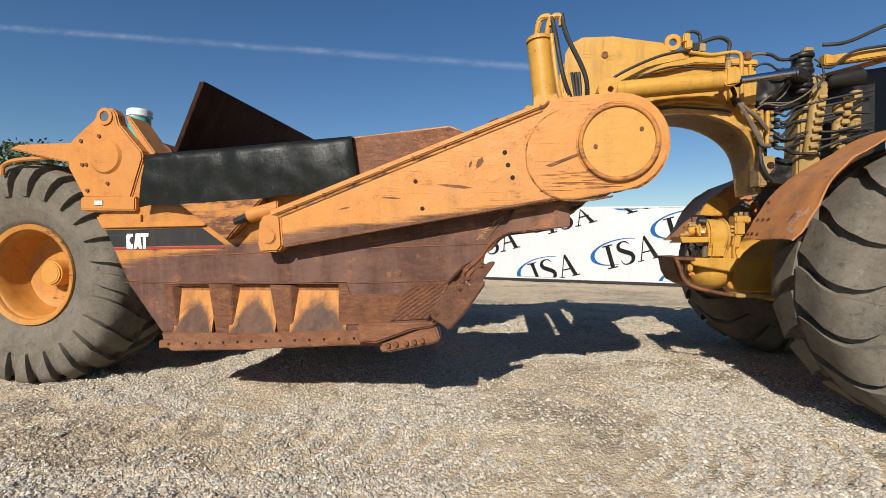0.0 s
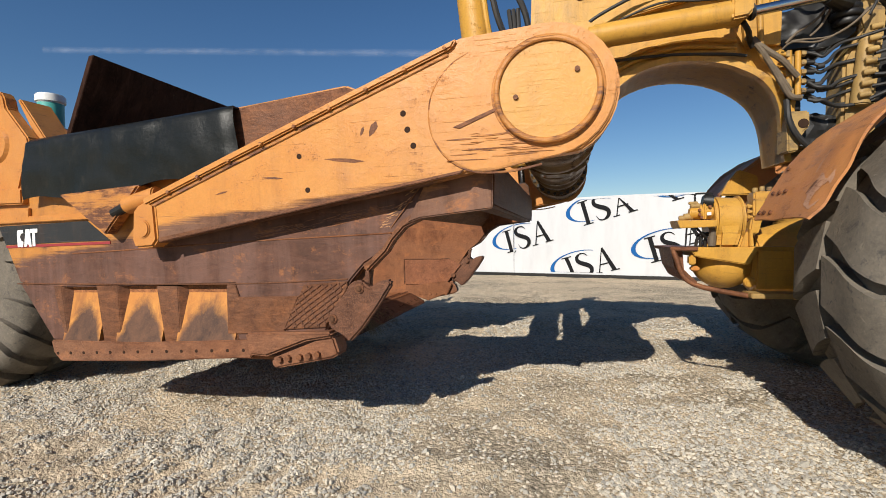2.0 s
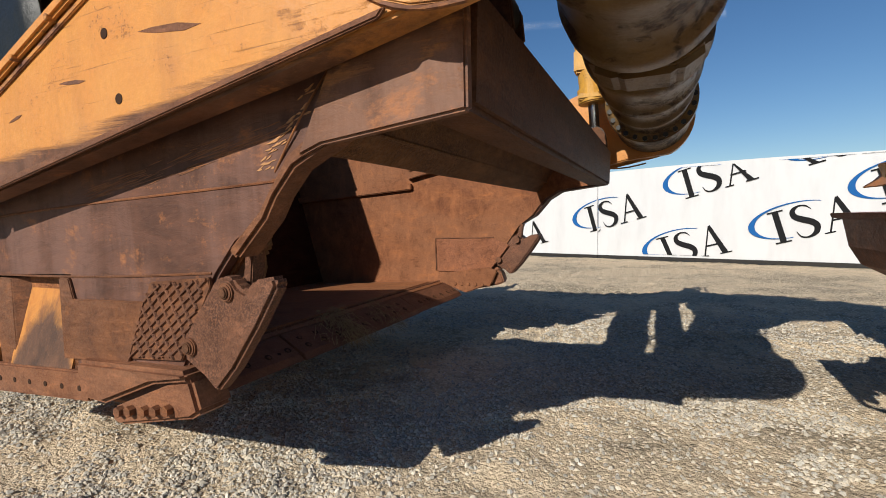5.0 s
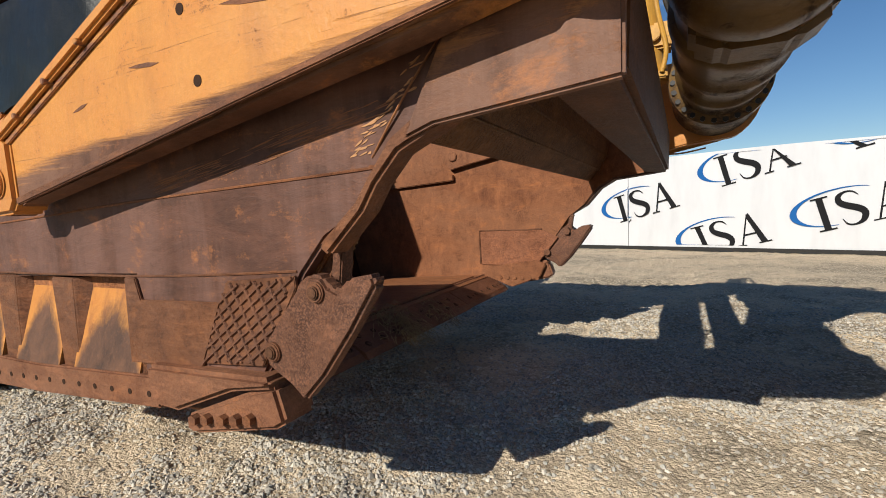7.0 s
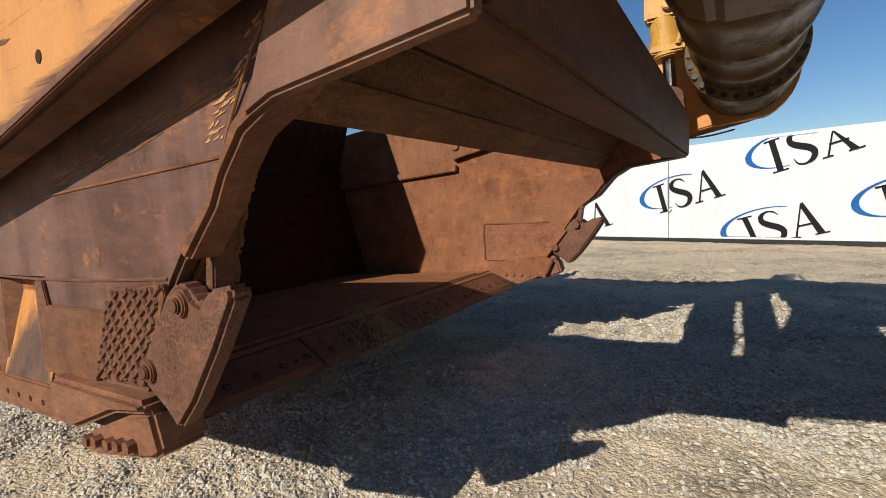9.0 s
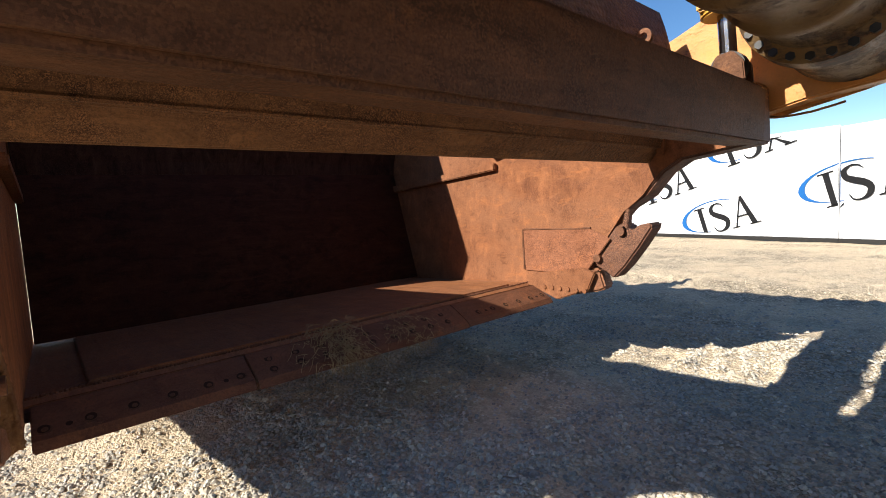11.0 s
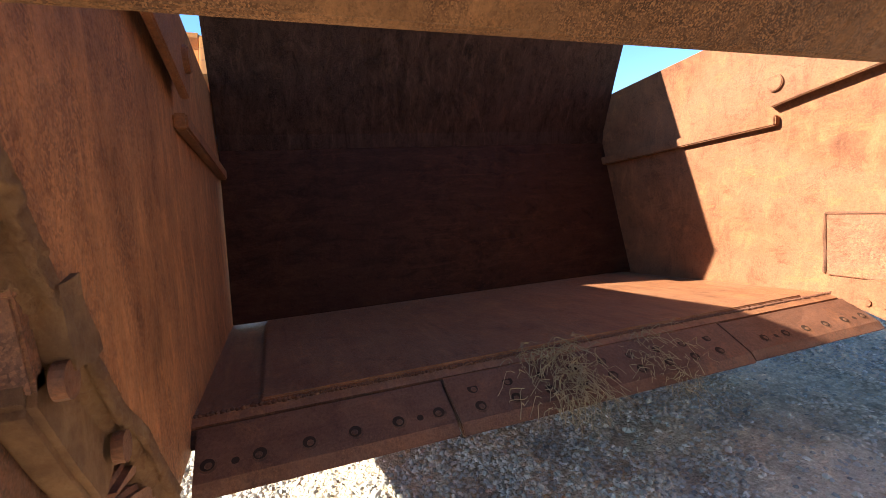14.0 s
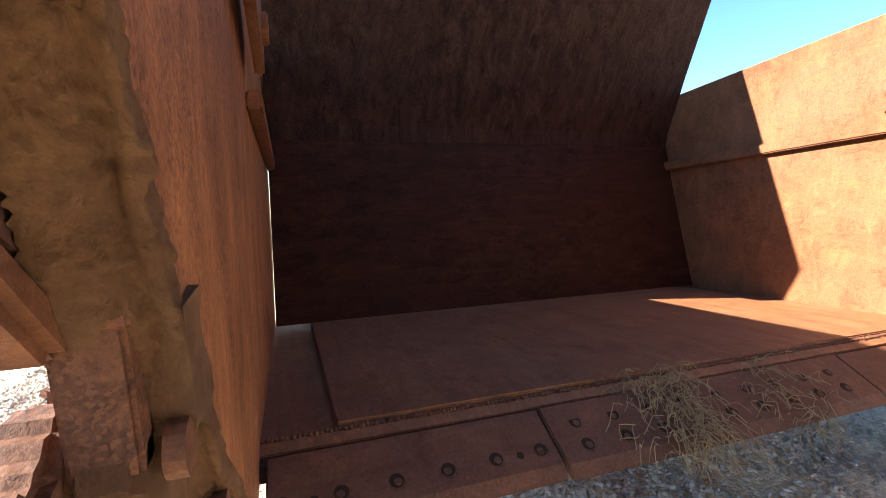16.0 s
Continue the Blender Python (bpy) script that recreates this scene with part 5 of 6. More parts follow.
def hitch_and_hoses():
    hitch = part("hitch_hinge", lumpy(prism([(2.90, 3.12), (2.90, 2.95), (2.96, 2.86), (3.26, 2.845), (3.40, 2.91), (3.46, 3.04), (3.40, 3.22), (3.20, 3.26)], 1.56, 2.05), 0.03, 1), GREASE, scraper, "greasy black hitch hinge", 60)
    part("hinge_core", prism([(3.03, 2.05), (3.13, 2.10), (3.12, 2.86), (3.03, 2.86)], 1.68, 2.0, 0.01), GREASE, hitch)
    part("hinge_foot", lumpy(prism([(3.05, 2.10), (3.42, 2.06), (3.42, 2.30), (3.20, 2.36), (3.05, 2.34)], 1.62, 2.05), 0.014, 2), GREASE, hitch)
    # rubber boot round the upright pin
    prof = [(0.0, 2.97)]
    for k in range(8):
        r, z = 0.086 + 0.010 * ((k * 5) % 3), 2.97 + 0.051 * k
        prof += [(r * 0.90, z), (r, z + 0.012), (r, z + 0.036), (r * 0.92, z + 0.048)]
    boot = lathe(prof + [(0.0, 3.39)], (0.0, 0.0), 24)
    bmesh.ops.transform(boot, matrix=Matrix.Translation((3.35, 1.52, 0.0)) @ Matrix.Rotation(radians(90), 4, "X"), verts=boot.verts)
    part("pin_boot", boot, GREASE, hitch, "black corrugated pin boot", 50)
    part("boot_cap", box(3.345, 3.43, 1.46, 1.56, 3.385, 3.43, 0.010), DUSTY, hitch)
    part("rod_eye", rod((3.10, 1.26, 3.11), (3.30, 1.44, 3.13), 0.05, 14, 0.08, 0.01), GREASE, hitch)
    # manifold on the leg
    part("leg_block", prism([(2.955, 2.355), (3.108, 2.354), (3.111, 2.227), (3.07, 2.19), (3.03, 2.04), (2.96, 2.035)], 1.50, 1.70, 0.012), DUSTY, hitch, "dusty block on the hitch leg")
    part("block_hollow", rod((3.065, 1.494, 2.255), (3.065, 1.52, 2.255), 0.036, 16), HOLE, hitch)
    part("manifold", box(2.975, 3.045, 1.52, 1.62, 2.46, 2.80, 0.01), DUSTY, hitch, "dusty yellow manifold")
    for x, z0, z1 in ((2.962, 2.50, 2.82), (3.022, 2.47, 2.81)):
        part("manifold_tube", rod((x, 1.49, z0), (x, 1.49, z1), 0.021, 12, None, 0.003), YELLOW, hitch, "", 40)
    for k in range(5):
        z = 2.49 + 0.072 * k
        part("fitting", rod((2.89, 1.49, z + 0.03), (2.955, 1.49, z + 0.012), 0.019, 10, None, 0.003), YELLOW, hitch, "", 40)
        part("fitting", box(2.935, 2.96, 1.462, 1.51, z - 0.012, z + 0.038, 0.004), DUSTY, hitch)
        part("fitting", hexbolt((3.04, 1.49, z + 0.01), (1, 0, 0), 0.026, 0.03), DUSTY, hitch)
        part("fitting", rod((3.07, 1.49, z + 0.01), (3.13, 1.485, z + 0.004), 0.021, 10, None, 0.004), GREASE, hitch, "", 40)
    # sagging hoses over the gap to the tractor column
    ends = ((2.785, 2.845, 0.05), (2.74, 2.80, 0.09), (2.70, 2.705, 0.07), (2.63, 2.70, 0.11), (2.56, 2.565, 0.09), (2.545, 2.53, 0.06), (2.49, 2.47, 0.08), (2.47, 2.40, 0.05), (2.43, 2.372, 0.04))
    rng = random.Random(21)
    for k, (za, zb, sag) in enumerate(ends):
        y = 1.47 + 0.025 * (k % 4)
        bend = rng.uniform(-0.015, 0.015)
        part("hydraulic_hose", hose([(3.08, y, za), (3.13, y - 0.01, za - sag * 0.45), (3.17, y - 0.02, za - sag * 0.7 + bend), (3.23, y, (za + zb) / 2 - sag * 0.55), (3.30, y + 0.02, zb - 0.006), (3.42, y + 0.01, zb + rng.uniform(0.0, 0.03)), (3.62, y - 0.06, zb + rng.uniform(0.0, 0.09)), (3.95, y - 0.05, zb + rng.uniform(0.04, 0.2))], rng.uniform(0.011, 0.016), 8), HOSE, hitch)
        if k % 2:
            part("hose_sleeve", rod((3.145, y - 0.015, za - sag * 0.62 - 0.01), (3.19, y - 0.018, za - sag * 0.70), 0.021, 10, None, 0.003), HOSE, hitch, "", 40)
    # columns on the tractor side
    part("tractor_column", prism([(3.33, 2.0), (3.56, 2.0), (3.56, 2.45), (3.63, 3.09), (3.52, 3.20), (3.41, 3.14), (3.46, 2.95), (3.35, 2.74)], 1.54, 1.80, 0.02), DUSTY, hitch, "dusty yellow column beside the hitch")
    part("column_tube", rod((3.43, 1.50, 2.36), (3.47, 1.50, 2.86), 0.062, 18, 0.05, 0.01), DUSTY, hitch, "", 40)
    part("column_tube", rod((3.68, 1.52, 2.40), (3.70, 1.52, 2.86), 0.048, 18, None, 0.01), DUSTY, hitch, "", 40)
    part("column_tube", rod((3.86, 1.56, 2.40), (3.88, 1.56, 3.0), 0.055, 18, None, 0.01), DUSTY, hitch, "", 40)
    part("column_back", lumpy(prism([(3.56, 2.0), (4.3, 2.0), (4.3, 3.3), (3.72, 3.22), (3.62, 3.05)], 1.75, 2.1), 0.02, 4), GREASE, hitch)
    for k in range(7):
        z = 2.42 + 0.082 * k
        x = 3.39 + 0.012 * k
        part("fitting", rod((x, 1.435, z), (x + 0.07, 1.43, z + 0.008), 0.023, 10, None, 0.004), DUSTY, hitch, "", 40)
        part("fitting", box(x + 0.26, x + 0.33, 1.44, 1.50, z - 0.02, z + 0.03, 0.006), DUSTY, hitch)
    part("top_bar", prism([(3.53, 3.245), (3.60, 3.25), (4.3, 3.33), (4.3, 3.42), (3.60, 3.34), (3.53, 3.36)], 1.46, 1.56, 0.01), YELLOW, hitch)
    part("top_bar", prism([(3.46, 3.17), (3.9, 3.28), (4.3, 3.38), (4.3, 3.34), (3.9, 3.24), (3.47, 3.13)], 1.62, 1.70, 0.006), ORANGE, hitch)
    part("top_bar", rod((3.60, 1.58, 3.10), (3.95, 1.60, 3.16), 0.075, 14, 0.09, 0.01), GREASE, hitch, "", 40)
    # hoses and pipes along the neck
    for pts, r, m in (([(2.287, 1.45, 3.488), (2.45, 1.44, 3.548), (2.55, 1.44, 3.555), (2.625, 1.44, 3.50), (2.615, 1.44, 3.39), (2.600, 1.42, 3.32)], 0.019, HOSE),
                      ([(2.60, 1.42, 3.335), (2.60, 1.38, 3.27), (2.54, 1.26, 3.22)], 0.024, GREYPIPE),
                      ([(2.22, 1.45, 3.49), (2.21, 1.45, 3.60), (2.26, 1.45, 3.64), (2.34, 1.45, 3.60), (2.35, 1.45, 3.46)], 0.016, HOSE),
                      ([(2.81, 1.45, 3.36), (2.90, 1.44, 3.375), (2.98, 1.44, 3.37)], 0.015, GREYPIPE),
                      ([(2.97, 1.44, 3.372), (3.03, 1.44, 3.355), (3.10, 1.44, 3.31), (3.18, 1.44, 3.305), (3.27, 1.46, 3.335)], 0.016, HOSE),
                      ([(2.87, 1.44, 3.245), (2.95, 1.43, 3.27), (3.02, 1.43, 3.25), (3.08, 1.43, 3.205), (3.2, 1.44, 3.21), (3.3, 1.45, 3.23)], 0.011, HOSE),
                      ([(3.50, 1.45, 3.44), (3.62, 1.42, 3.43), (3.75, 1.42, 3.46), (3.95, 1.42, 3.55), (4.2, 1.42, 3.66)], 0.018, HOSE),
                      ([(3.45, 1.45, 3.24), (3.56, 1.42, 3.20), (3.68, 1.42, 3.30), (3.80, 1.42, 3.36), (4.1, 1.42, 3.40)], 0.013, HOSE),
                      ([(3.42, 1.44, 3.30), (3.47, 1.42, 3.24), (3.49, 1.41, 3.12), (3.44, 1.41, 3.00)], 0.009, HOSE),
                      ([(3.20, 1.46, 3.18), (3.17, 1.43, 3.08), (3.10, 1.42, 3.00), (2.99, 1.42, 2.93), (2.92, 1.44, 2.86)], 0.010, GREYPIPE),
                      ([(3.28, 1.46, 3.24), (3.21, 1.42, 3.10), (3.14, 1.41, 2.96), (3.07, 1.42, 2.89)], 0.008, GREYPIPE),
                      ([(2.90, 1.45, 2.82), (2.96, 1.42, 2.86), (3.12, 1.41, 2.84), (3.30, 1.41, 2.92), (3.43, 1.42, 3.03), (3.52, 1.43, 3.12)], 0.008, GREYPIPE),
                      ([(2.93, 1.46, 2.88), (3.02, 1.42, 2.87), (3.2, 1.41, 2.87), (3.36, 1.42, 2.96), (3.44, 1.43, 3.06)], 0.007, GREYPIPE),
                      ([(2.66, 1.46, 2.95), (2.72, 1.44, 2.88), (2.80, 1.43, 2.74), (2.88, 1.43, 2.58), (2.95, 1.44, 2.46), (3.03, 1.45, 2.44)], 0.022, GREYPIPE),
                      ([(2.70, 1.45, 2.93), (2.78, 1.43, 2.83), (2.88, 1.42, 2.74), (2.95, 1.43, 2.66), (3.00, 1.44, 2.60)], 0.022, GREYPIPE),
                      ([(2.76, 1.46, 2.80), (2.85, 1.44, 2.68), (2.92, 1.44, 2.56), (2.96, 1.45, 2.50)], 0.016, GREYPIPE),
                      ([(2.94, 1.47, 2.44), (2.95, 1.46, 2.30), (3.0, 1.46, 2.17), (3.08, 1.47, 2.08)], 0.022, HOSE),
                      ([(2.56, 1.22, 2.97), (2.62, 1.3, 2.93), (2.67, 1.42, 2.90), (2.70, 1.45, 2.86)], 0.020, GREASE),
                      ([(1.35, 1.40, 2.78), (1.65, 1.45, 2.86), (2.1, 1.46, 2.87), (2.5, 1.45, 2.83), (2.66, 1.45, 2.80)], 0.012, HOSE),
                      ([(1.3, 1.36, 3.0), (1.5, 1.34, 3.18), (1.9, 1.36, 3.36), (2.2, 1.38, 3.42)], 0.014, HOSE),
                      ([(1.35, 1.38, 3.02), (1.62, 1.36, 3.12), (2.0, 1.36, 3.25), (2.3, 1.37, 3.24), (2.55, 1.36, 3.22)], 0.009, HOSE),
                      ([(0.95, 0.6, 2.62), (1.1, 0.5, 2.70), (1.35, 0.6, 2.72), (1.4, 0.9, 2.74)], 0.015, HOSE)):
        part("hydraulic_hose", hose(pts, r, 8), m, hitch)
    for pts, r in (([(2.25, 1.45, 3.43), (2.45, 1.44, 3.385), (2.62, 1.44, 3.40), (2.70, 1.44, 3.395), (2.738, 1.44, 3.36), (2.742, 1.44, 3.26), (2.75, 1.44, 3.0), (2.76, 1.44, 2.80), (2.80, 1.46, 2.75)], 0.021),
                   ([(2.80, 1.46, 3.37), (2.825, 1.46, 3.36), (2.835, 1.46, 3.25), (2.84, 1.47, 3.16)], 0.018)):
        part("steel_pipe", hose(pts, r, 10), YELLOW, hitch, "", 50)
    for x, z, m in ((2.23, 3.50, YELLOW), (2.30, 3.47, GREASE), (2.36, 3.46, DUSTY), (2.21, 3.57, YELLOW), (2.80, 3.36, WEAR)):
        part("valve", box(x - 0.035, x + 0.035, 1.42, 1.52, z - 0.045, z + 0.045, 0.01), m, hitch)
    part("stack", box(4.02, 4.12, 0.9, 1.0, 2.2, 3.9, 0.01), WEAR, hitch, "rusty upright bar")
    part("tractor_frame", prism([(3.2, 0.85), (6.2, 0.95), (6.2, 2.0), (3.9, 2.0), (3.5, 1.6), (3.2, 1.5)], 1.1, 2.5, 0.03), YELLOW, scraper, "yellow tractor frame")

    # tractor axle with its drive drum and guard
    axle = part("axle_housing", rod((3.70, 0.75, 1.12), (3.70, 2.85, 1.12), 0.30, 28, None, 0.02), YELLOW, scraper, "yellow axle housing", 40)
    part("differential", rod((2.78, 1.78, 1.16), (3.5, 1.78, 1.2), 0.26, 24, 0.42, 0.02), YELLOW, axle, "", 40)
    drum = part("drive_drum", rod((2.425, 1.56, 1.515), (2.63, 1.56, 1.505), 0.198, 36, 0.190, 0.022), YELLOW, axle, "yellow drive drum", 40)
    for x, r in ((2.418, 0.205), (2.613, 0.199)):
        part("drum_rim", rod((x, 1.56, 1.515), (x + 0.022, 1.56, 1.515), r, 36, None, 0.006), YELLOW, drum, "", 40)
    for k in range(12):
        a = 2 * math.pi * k / 12
        part("rim_bolt", hexbolt((2.635, 1.56 + 0.165 * math.cos(a), 1.51 + 0.165 * math.sin(a)), (1, 0, 0), 0.014, 0.016), WEAR, drum)
    part("drum_leg", prism([(2.43, 1.29), (2.575, 1.29), (2.60, 1.38), (2.622, 1.50), (2.425, 1.50), (2.44, 1.40)], 1.37, 1.72, 0.03), YELLOW, axle)
    part("leg_rib", prism([(2.585, 1.29), (2.69, 1.29), (2.68, 1.40), (2.655, 1.44), (2.625, 1.42)], 1.40, 1.62, 0.014), YELLOW, axle)
    part("leg_rib", prism([(2.655, 1.30), (2.685, 1.30), (2.675, 1.43), (2.655, 1.44)], 1.36, 1.42, 0.006), YELLOW, axle)
    # pump and valves on their ledge
    part("pump", rod((2.27, 1.46, 1.585), (2.42, 1.46, 1.585), 0.062, 18, None, 0.014), YELLOW, axle, "", 40)
    part("pump", rod((2.24, 1.42, 1.575), (2.30, 1.42, 1.575), 0.044, 16, None, 0.008), YELLOW, axle, "", 40)
    part("pump_flange", box(2.335, 2.36, 1.385, 1.53, 1.515, 1.655, 0.012), YELLOW, axle)
    part("coupling", rod((2.345, 1.45, 1.675), (2.415, 1.45, 1.665), 0.05, 16, 0.062, 0.008), GREASE, axle, "dark coupling", 40)
    part("bracket_hoop", hose([(2.30, 1.46, 1.62), (2.295, 1.46, 1.72), (2.33, 1.46, 1.735), (2.42, 1.46, 1.73)], 0.008, 6), GREASE, axle)
    part("tag", box(2.365, 2.395, 1.39, 1.398, 1.555, 1.58, 0.002), WHITE, axle, "small white tag")
    for x, z, r in ((2.20, 1.545, 0.028), (2.165, 1.535, 0.022), (2.25, 1.63, 0.022), (2.235, 1.655, 0.012)):
        part("fitting", rod((x, 1.42, z), (x + 0.07, 1.42, z + 0.005), r, 12, None, 0.005), DUSTY, axle, "", 40)
    for x, z in ((2.31, 1.60), (2.31, 1.565), (2.325, 1.54), (2.385, 1.625)):
        part("bolt", hexbolt((x, 1.40, z), (0, -1, 0), 0.012, 0.02), WEAR, axle)
    part("ledge", prism([(2.13, 1.517), (2.42, 1.515), (2.41, 1.462), (2.152, 1.455)], 1.31, 1.60, 0.004), YELLOW, axle)
    for p, q, r in (((2.21, 1.36, 1.46), (2.20, 1.36, 1.30), 0.007), ((2.28, 1.38, 1.46), (2.36, 1.40, 1.38), 0.010), ((2.20, 1.36, 1.40), (2.29, 1.38, 1.42), 0.006), ((2.41, 1.40, 1.45), (2.40, 1.40, 1.31), 0.028)):
        part("strut", rod(p, q, r, 8), GREASE if r < 0.02 else GREYPIPE, axle)
    for k in range(3):
        part("hydraulic_hose", hose([(2.30 + 0.035 * k, 1.46, 1.30), (2.305 + 0.03 * k, 1.44, 1.37), (2.34 + 0.03 * k, 1.45, 1.41), (2.40 + 0.02 * k, 1.48, 1.40)], 0.012, 6), HOSE, axle)
    # blocks between drum and fender
    for k in range(3):
        part("stud", rod((2.635, 1.44, 1.535 + 0.042 * k), (2.70, 1.44, 1.535 + 0.042 * k), 0.013, 8), YELLOW, axle)
        part("stud_nut", hexbolt((2.66, 1.44, 1.535 + 0.042 * k), (1, 0, 0), 0.021, 0.018), YELLOW, axle)
    part("brake_body", box(2.695, 2.79, 1.40, 1.58, 1.53, 1.68, 0.016), YELLOW, axle)
    part("brake_body", box(2.71, 2.86, 1.44, 1.60, 1.66, 1.735, 0.014), YELLOW, axle)
    part("brake_body", prism([(2.66, 1.40), (2.73, 1.40), (2.76, 1.53), (2.68, 1.53)], 1.40, 1.56, 0.012), YELLOW, axle)
    for x, z in ((2.73, 1.745), (2.78, 1.755), (2.83, 1.75)):
        part("valve_cap", rod((x, 1.48, z - 0.02), (x, 1.48, z + 0.022), 0.02, 10, None, 0.003), DUSTY, axle, "", 40)
    # guard, oil pan and rail
    part("guard", prism([(2.22, 1.302), (2.72, 1.302), (2.64, 1.162), (2.268, 1.228)], 1.33, 1.95, 0.008), YELLOW, axle)
    part("guard_lip", prism([(2.074, 1.305), (2.28, 1.308), (2.28, 1.275), (2.087, 1.278)], 1.31, 2.0, 0.005), WEAR, axle, "rusty guard lip")
    pan = bmesh.new()
    bmesh.ops.create_uvsphere(pan, u_segments=28, v_segments=16, radius=1.0, matrix=Matrix.Translation((2.54, 1.62, 1.17)) @ Matrix.Diagonal((0.235, 0.24, 0.215, 1)))
    part("gear_pan", pan, YELLOW, axle, "", 50)
    part("gear_case", prism([(2.69, 0.97), (3.3, 0.97), (3.3, 1.30), (2.70, 1.30)], 1.40, 2.2, 0.03), YELLOW, axle)
    part("drain_boss", rod((2.66, 1.40, 1.03), (2.66, 1.36, 1.02), 0.045, 16, 0.035, 0.008), YELLOW, axle, "", 40)
    part("fitting", box(2.23, 2.28, 1.36, 1.44, 1.16, 1.24, 0.012), YELLOW, axle)
    part("fitting", box(2.25, 2.31, 1.38, 1.46, 1.11, 1.15, 0.01), ORANGE, axle)
    part("guard_rail", hose([(2.10, 1.32, 1.28), (2.128, 1.30, 1.20), (2.15, 1.29, 1.12), (2.20, 1.28, 1.043), (2.32, 1.27, 0.99), (2.588, 1.25, 0.94), (2.75, 1.23, 0.93)], 0.021, 8), WEAR, axle, "bent rusty guard rail", 60)
    part("guard_strap", prism([(2.10, 1.28), (2.19, 1.27), (2.20, 1.12), (2.30, 1.02), (2.28, 0.995), (2.18, 1.05), (2.13, 1.14)], 1.40, 1.9, 0.004), WEAR, axle)
    part("skid_bar", prism([(2.60, 0.925), (3.2, 0.925), (3.2, 0.962), (2.60, 0.962)], 1.16, 1.36, 0.006), DUSTY, axle)
    part("shield", prism([(2.82, 1.795), (2.90, 1.95), (2.98, 2.057), (3.155, 1.985), (3.175, 1.80)], 2.62, 2.70, 0.012), YELLOW, axle)
    for d, z in ((0.0, 0.0), (0.05, 0.06)):
        part("steel_pipe", hose([(1.42, 1.49, 2.42 + z), (1.60, 1.49, 2.72 + z), (1.88, 1.49, 2.87 + z), (2.2, 1.49, 2.93 + z), (2.6, 1.49, 2.88 + z)], 0.018, 8), YELLOW, scraper)


hitch_and_hoses()


# ---- wheels and fenders ----


def wheel(cx, cz, yc, out, label, n=25, wide=0.80):
    """A big earthmover tyre on its rim. yc: middle of the tread; out: side of the rim's dish."""
    half_prof = [(1.085, 0.0), (1.075, 0.33), (1.03, 0.39), (0.95, 0.42), (0.84, 0.43), (0.76, 0.428), (0.735, 0.42), (0.72, 0.424), (0.66, 0.405), (0.60, 0.385), (0.585, 0.378), (0.57, 0.376), (0.53, 0.345), (0.49, 0.30)]
    prof = [(r, -y) for r, y in half_prof[:0:-1]] + half_prof + [(0.49, -0.30)]
    tyre = part("tyre", lathe([(r, yc + y) for r, y in prof], (cx, cz), 72), RUBBER, scraper, label, 50)
    lugs = bmesh.new()
    for side in (-1, 1):
        for k in range(n):
            a0 = 2 * math.pi * (k + (0.5 if side > 0 else 0)) / n
            path = [(1.15, 0.02, 0.0, 0.075), (1.15, 0.16, 0.05, 0.08), (1.145, 0.30, 0.13, 0.085), (1.10, 0.405, 0.185, 0.085), (1.0, 0.45, 0.215, 0.085), (0.90, 0.455, 0.225, 0.072), (0.80, 0.435, 0.228, 0.045)]
            rows = []
            curve = [(*p, h) for p, h in zip(smooth_line([q[:3] for q in path], 3), [path[min(i // 3, 6)][3] * (1 - (i % 3) / 3) + path[min(i // 3 + 1, 6)][3] * (i % 3) / 3 for i in range(19)])]
            for r, y, da, half in curve:
                ring = []
                for sgn, dr in ((-1, 0), (1, 0), (1, -1), (-1, -1)):
                    a = a0 + (da + sgn * half * wide)
                    rr = r if dr == 0 else r - (0.085 if y < 0.42 else 0.03)
                    yy = yc + side * (y + 0.02 * (y > 0.42) if dr == 0 else y * 0.90)
                    ring.append(lugs.verts.new((cx + rr * math.cos(a), yy, cz + rr * math.sin(a))))
                rows.append(ring)
            for p, q in zip(rows, rows[1:]):
                for i in range(4):
                    j = (i + 1) % 4
                    lugs.faces.new((p[i], p[j], q[j], q[i]))
            lugs.faces.new(rows[0][::-1])
            lugs.faces.new(rows[-1])
    part("tread", lugs, RUBBER, tyre, "deep dusty tread bars", 48)
    o = out
    rim_prof = [(0.49, 0.30), (0.52, 0.325), (0.515, 0.345), (0.485, 0.335), (0.47, 0.30), (0.455, 0.295), (0.435, 0.27), (0.425, 0.16), (0.41, 0.06), (0.385, 0.0), (0.30, -0.03), (0.20, -0.03), (0.0, -0.03)]
    rim = part("rim", lathe([(r, yc + o * (y + 0.02)) for r, y in rim_prof], (cx, cz), 56), RIM, scraper, "orange dished wheel rim", 40)
    part("rim_ring", lathe([(0.455, yc + o * 0.325), (0.465, yc + o * 0.352), (0.50, yc + o * 0.362), (0.515, yc + o * 0.35), (0.515, yc + o * 0.325), (0.455, yc + o * 0.325)], (cx, cz), 56), RIM, rim, "", 40)
    part("hub_cap", rod((cx, yc - o * 0.02, cz), (cx, yc + o * 0.13, cz), 0.145, 28, 0.13, 0.015), HUB, rim, "", 40)
    part("hub_plate", rod((cx, yc + o * 0.125, cz), (cx, yc + o * 0.135, cz), 0.10, 24, None, 0.003), HUB, rim)
    part("rim_back", rod((cx, yc - o * 0.11, cz), (cx, yc - o * 0.08, cz), 0.49, 40), WEAR, rim)


wheel(-4.45, 1.10, 0.80, -1, "large dusty rear tyre with worn bars")
wheel(-4.45, 1.10, 2.75, 1, "large dusty rear tyre with worn bars")
wheel(3.80, 1.14, 0.36, -1, "large dusty drive tyre with deep bars", 18, 1.62)
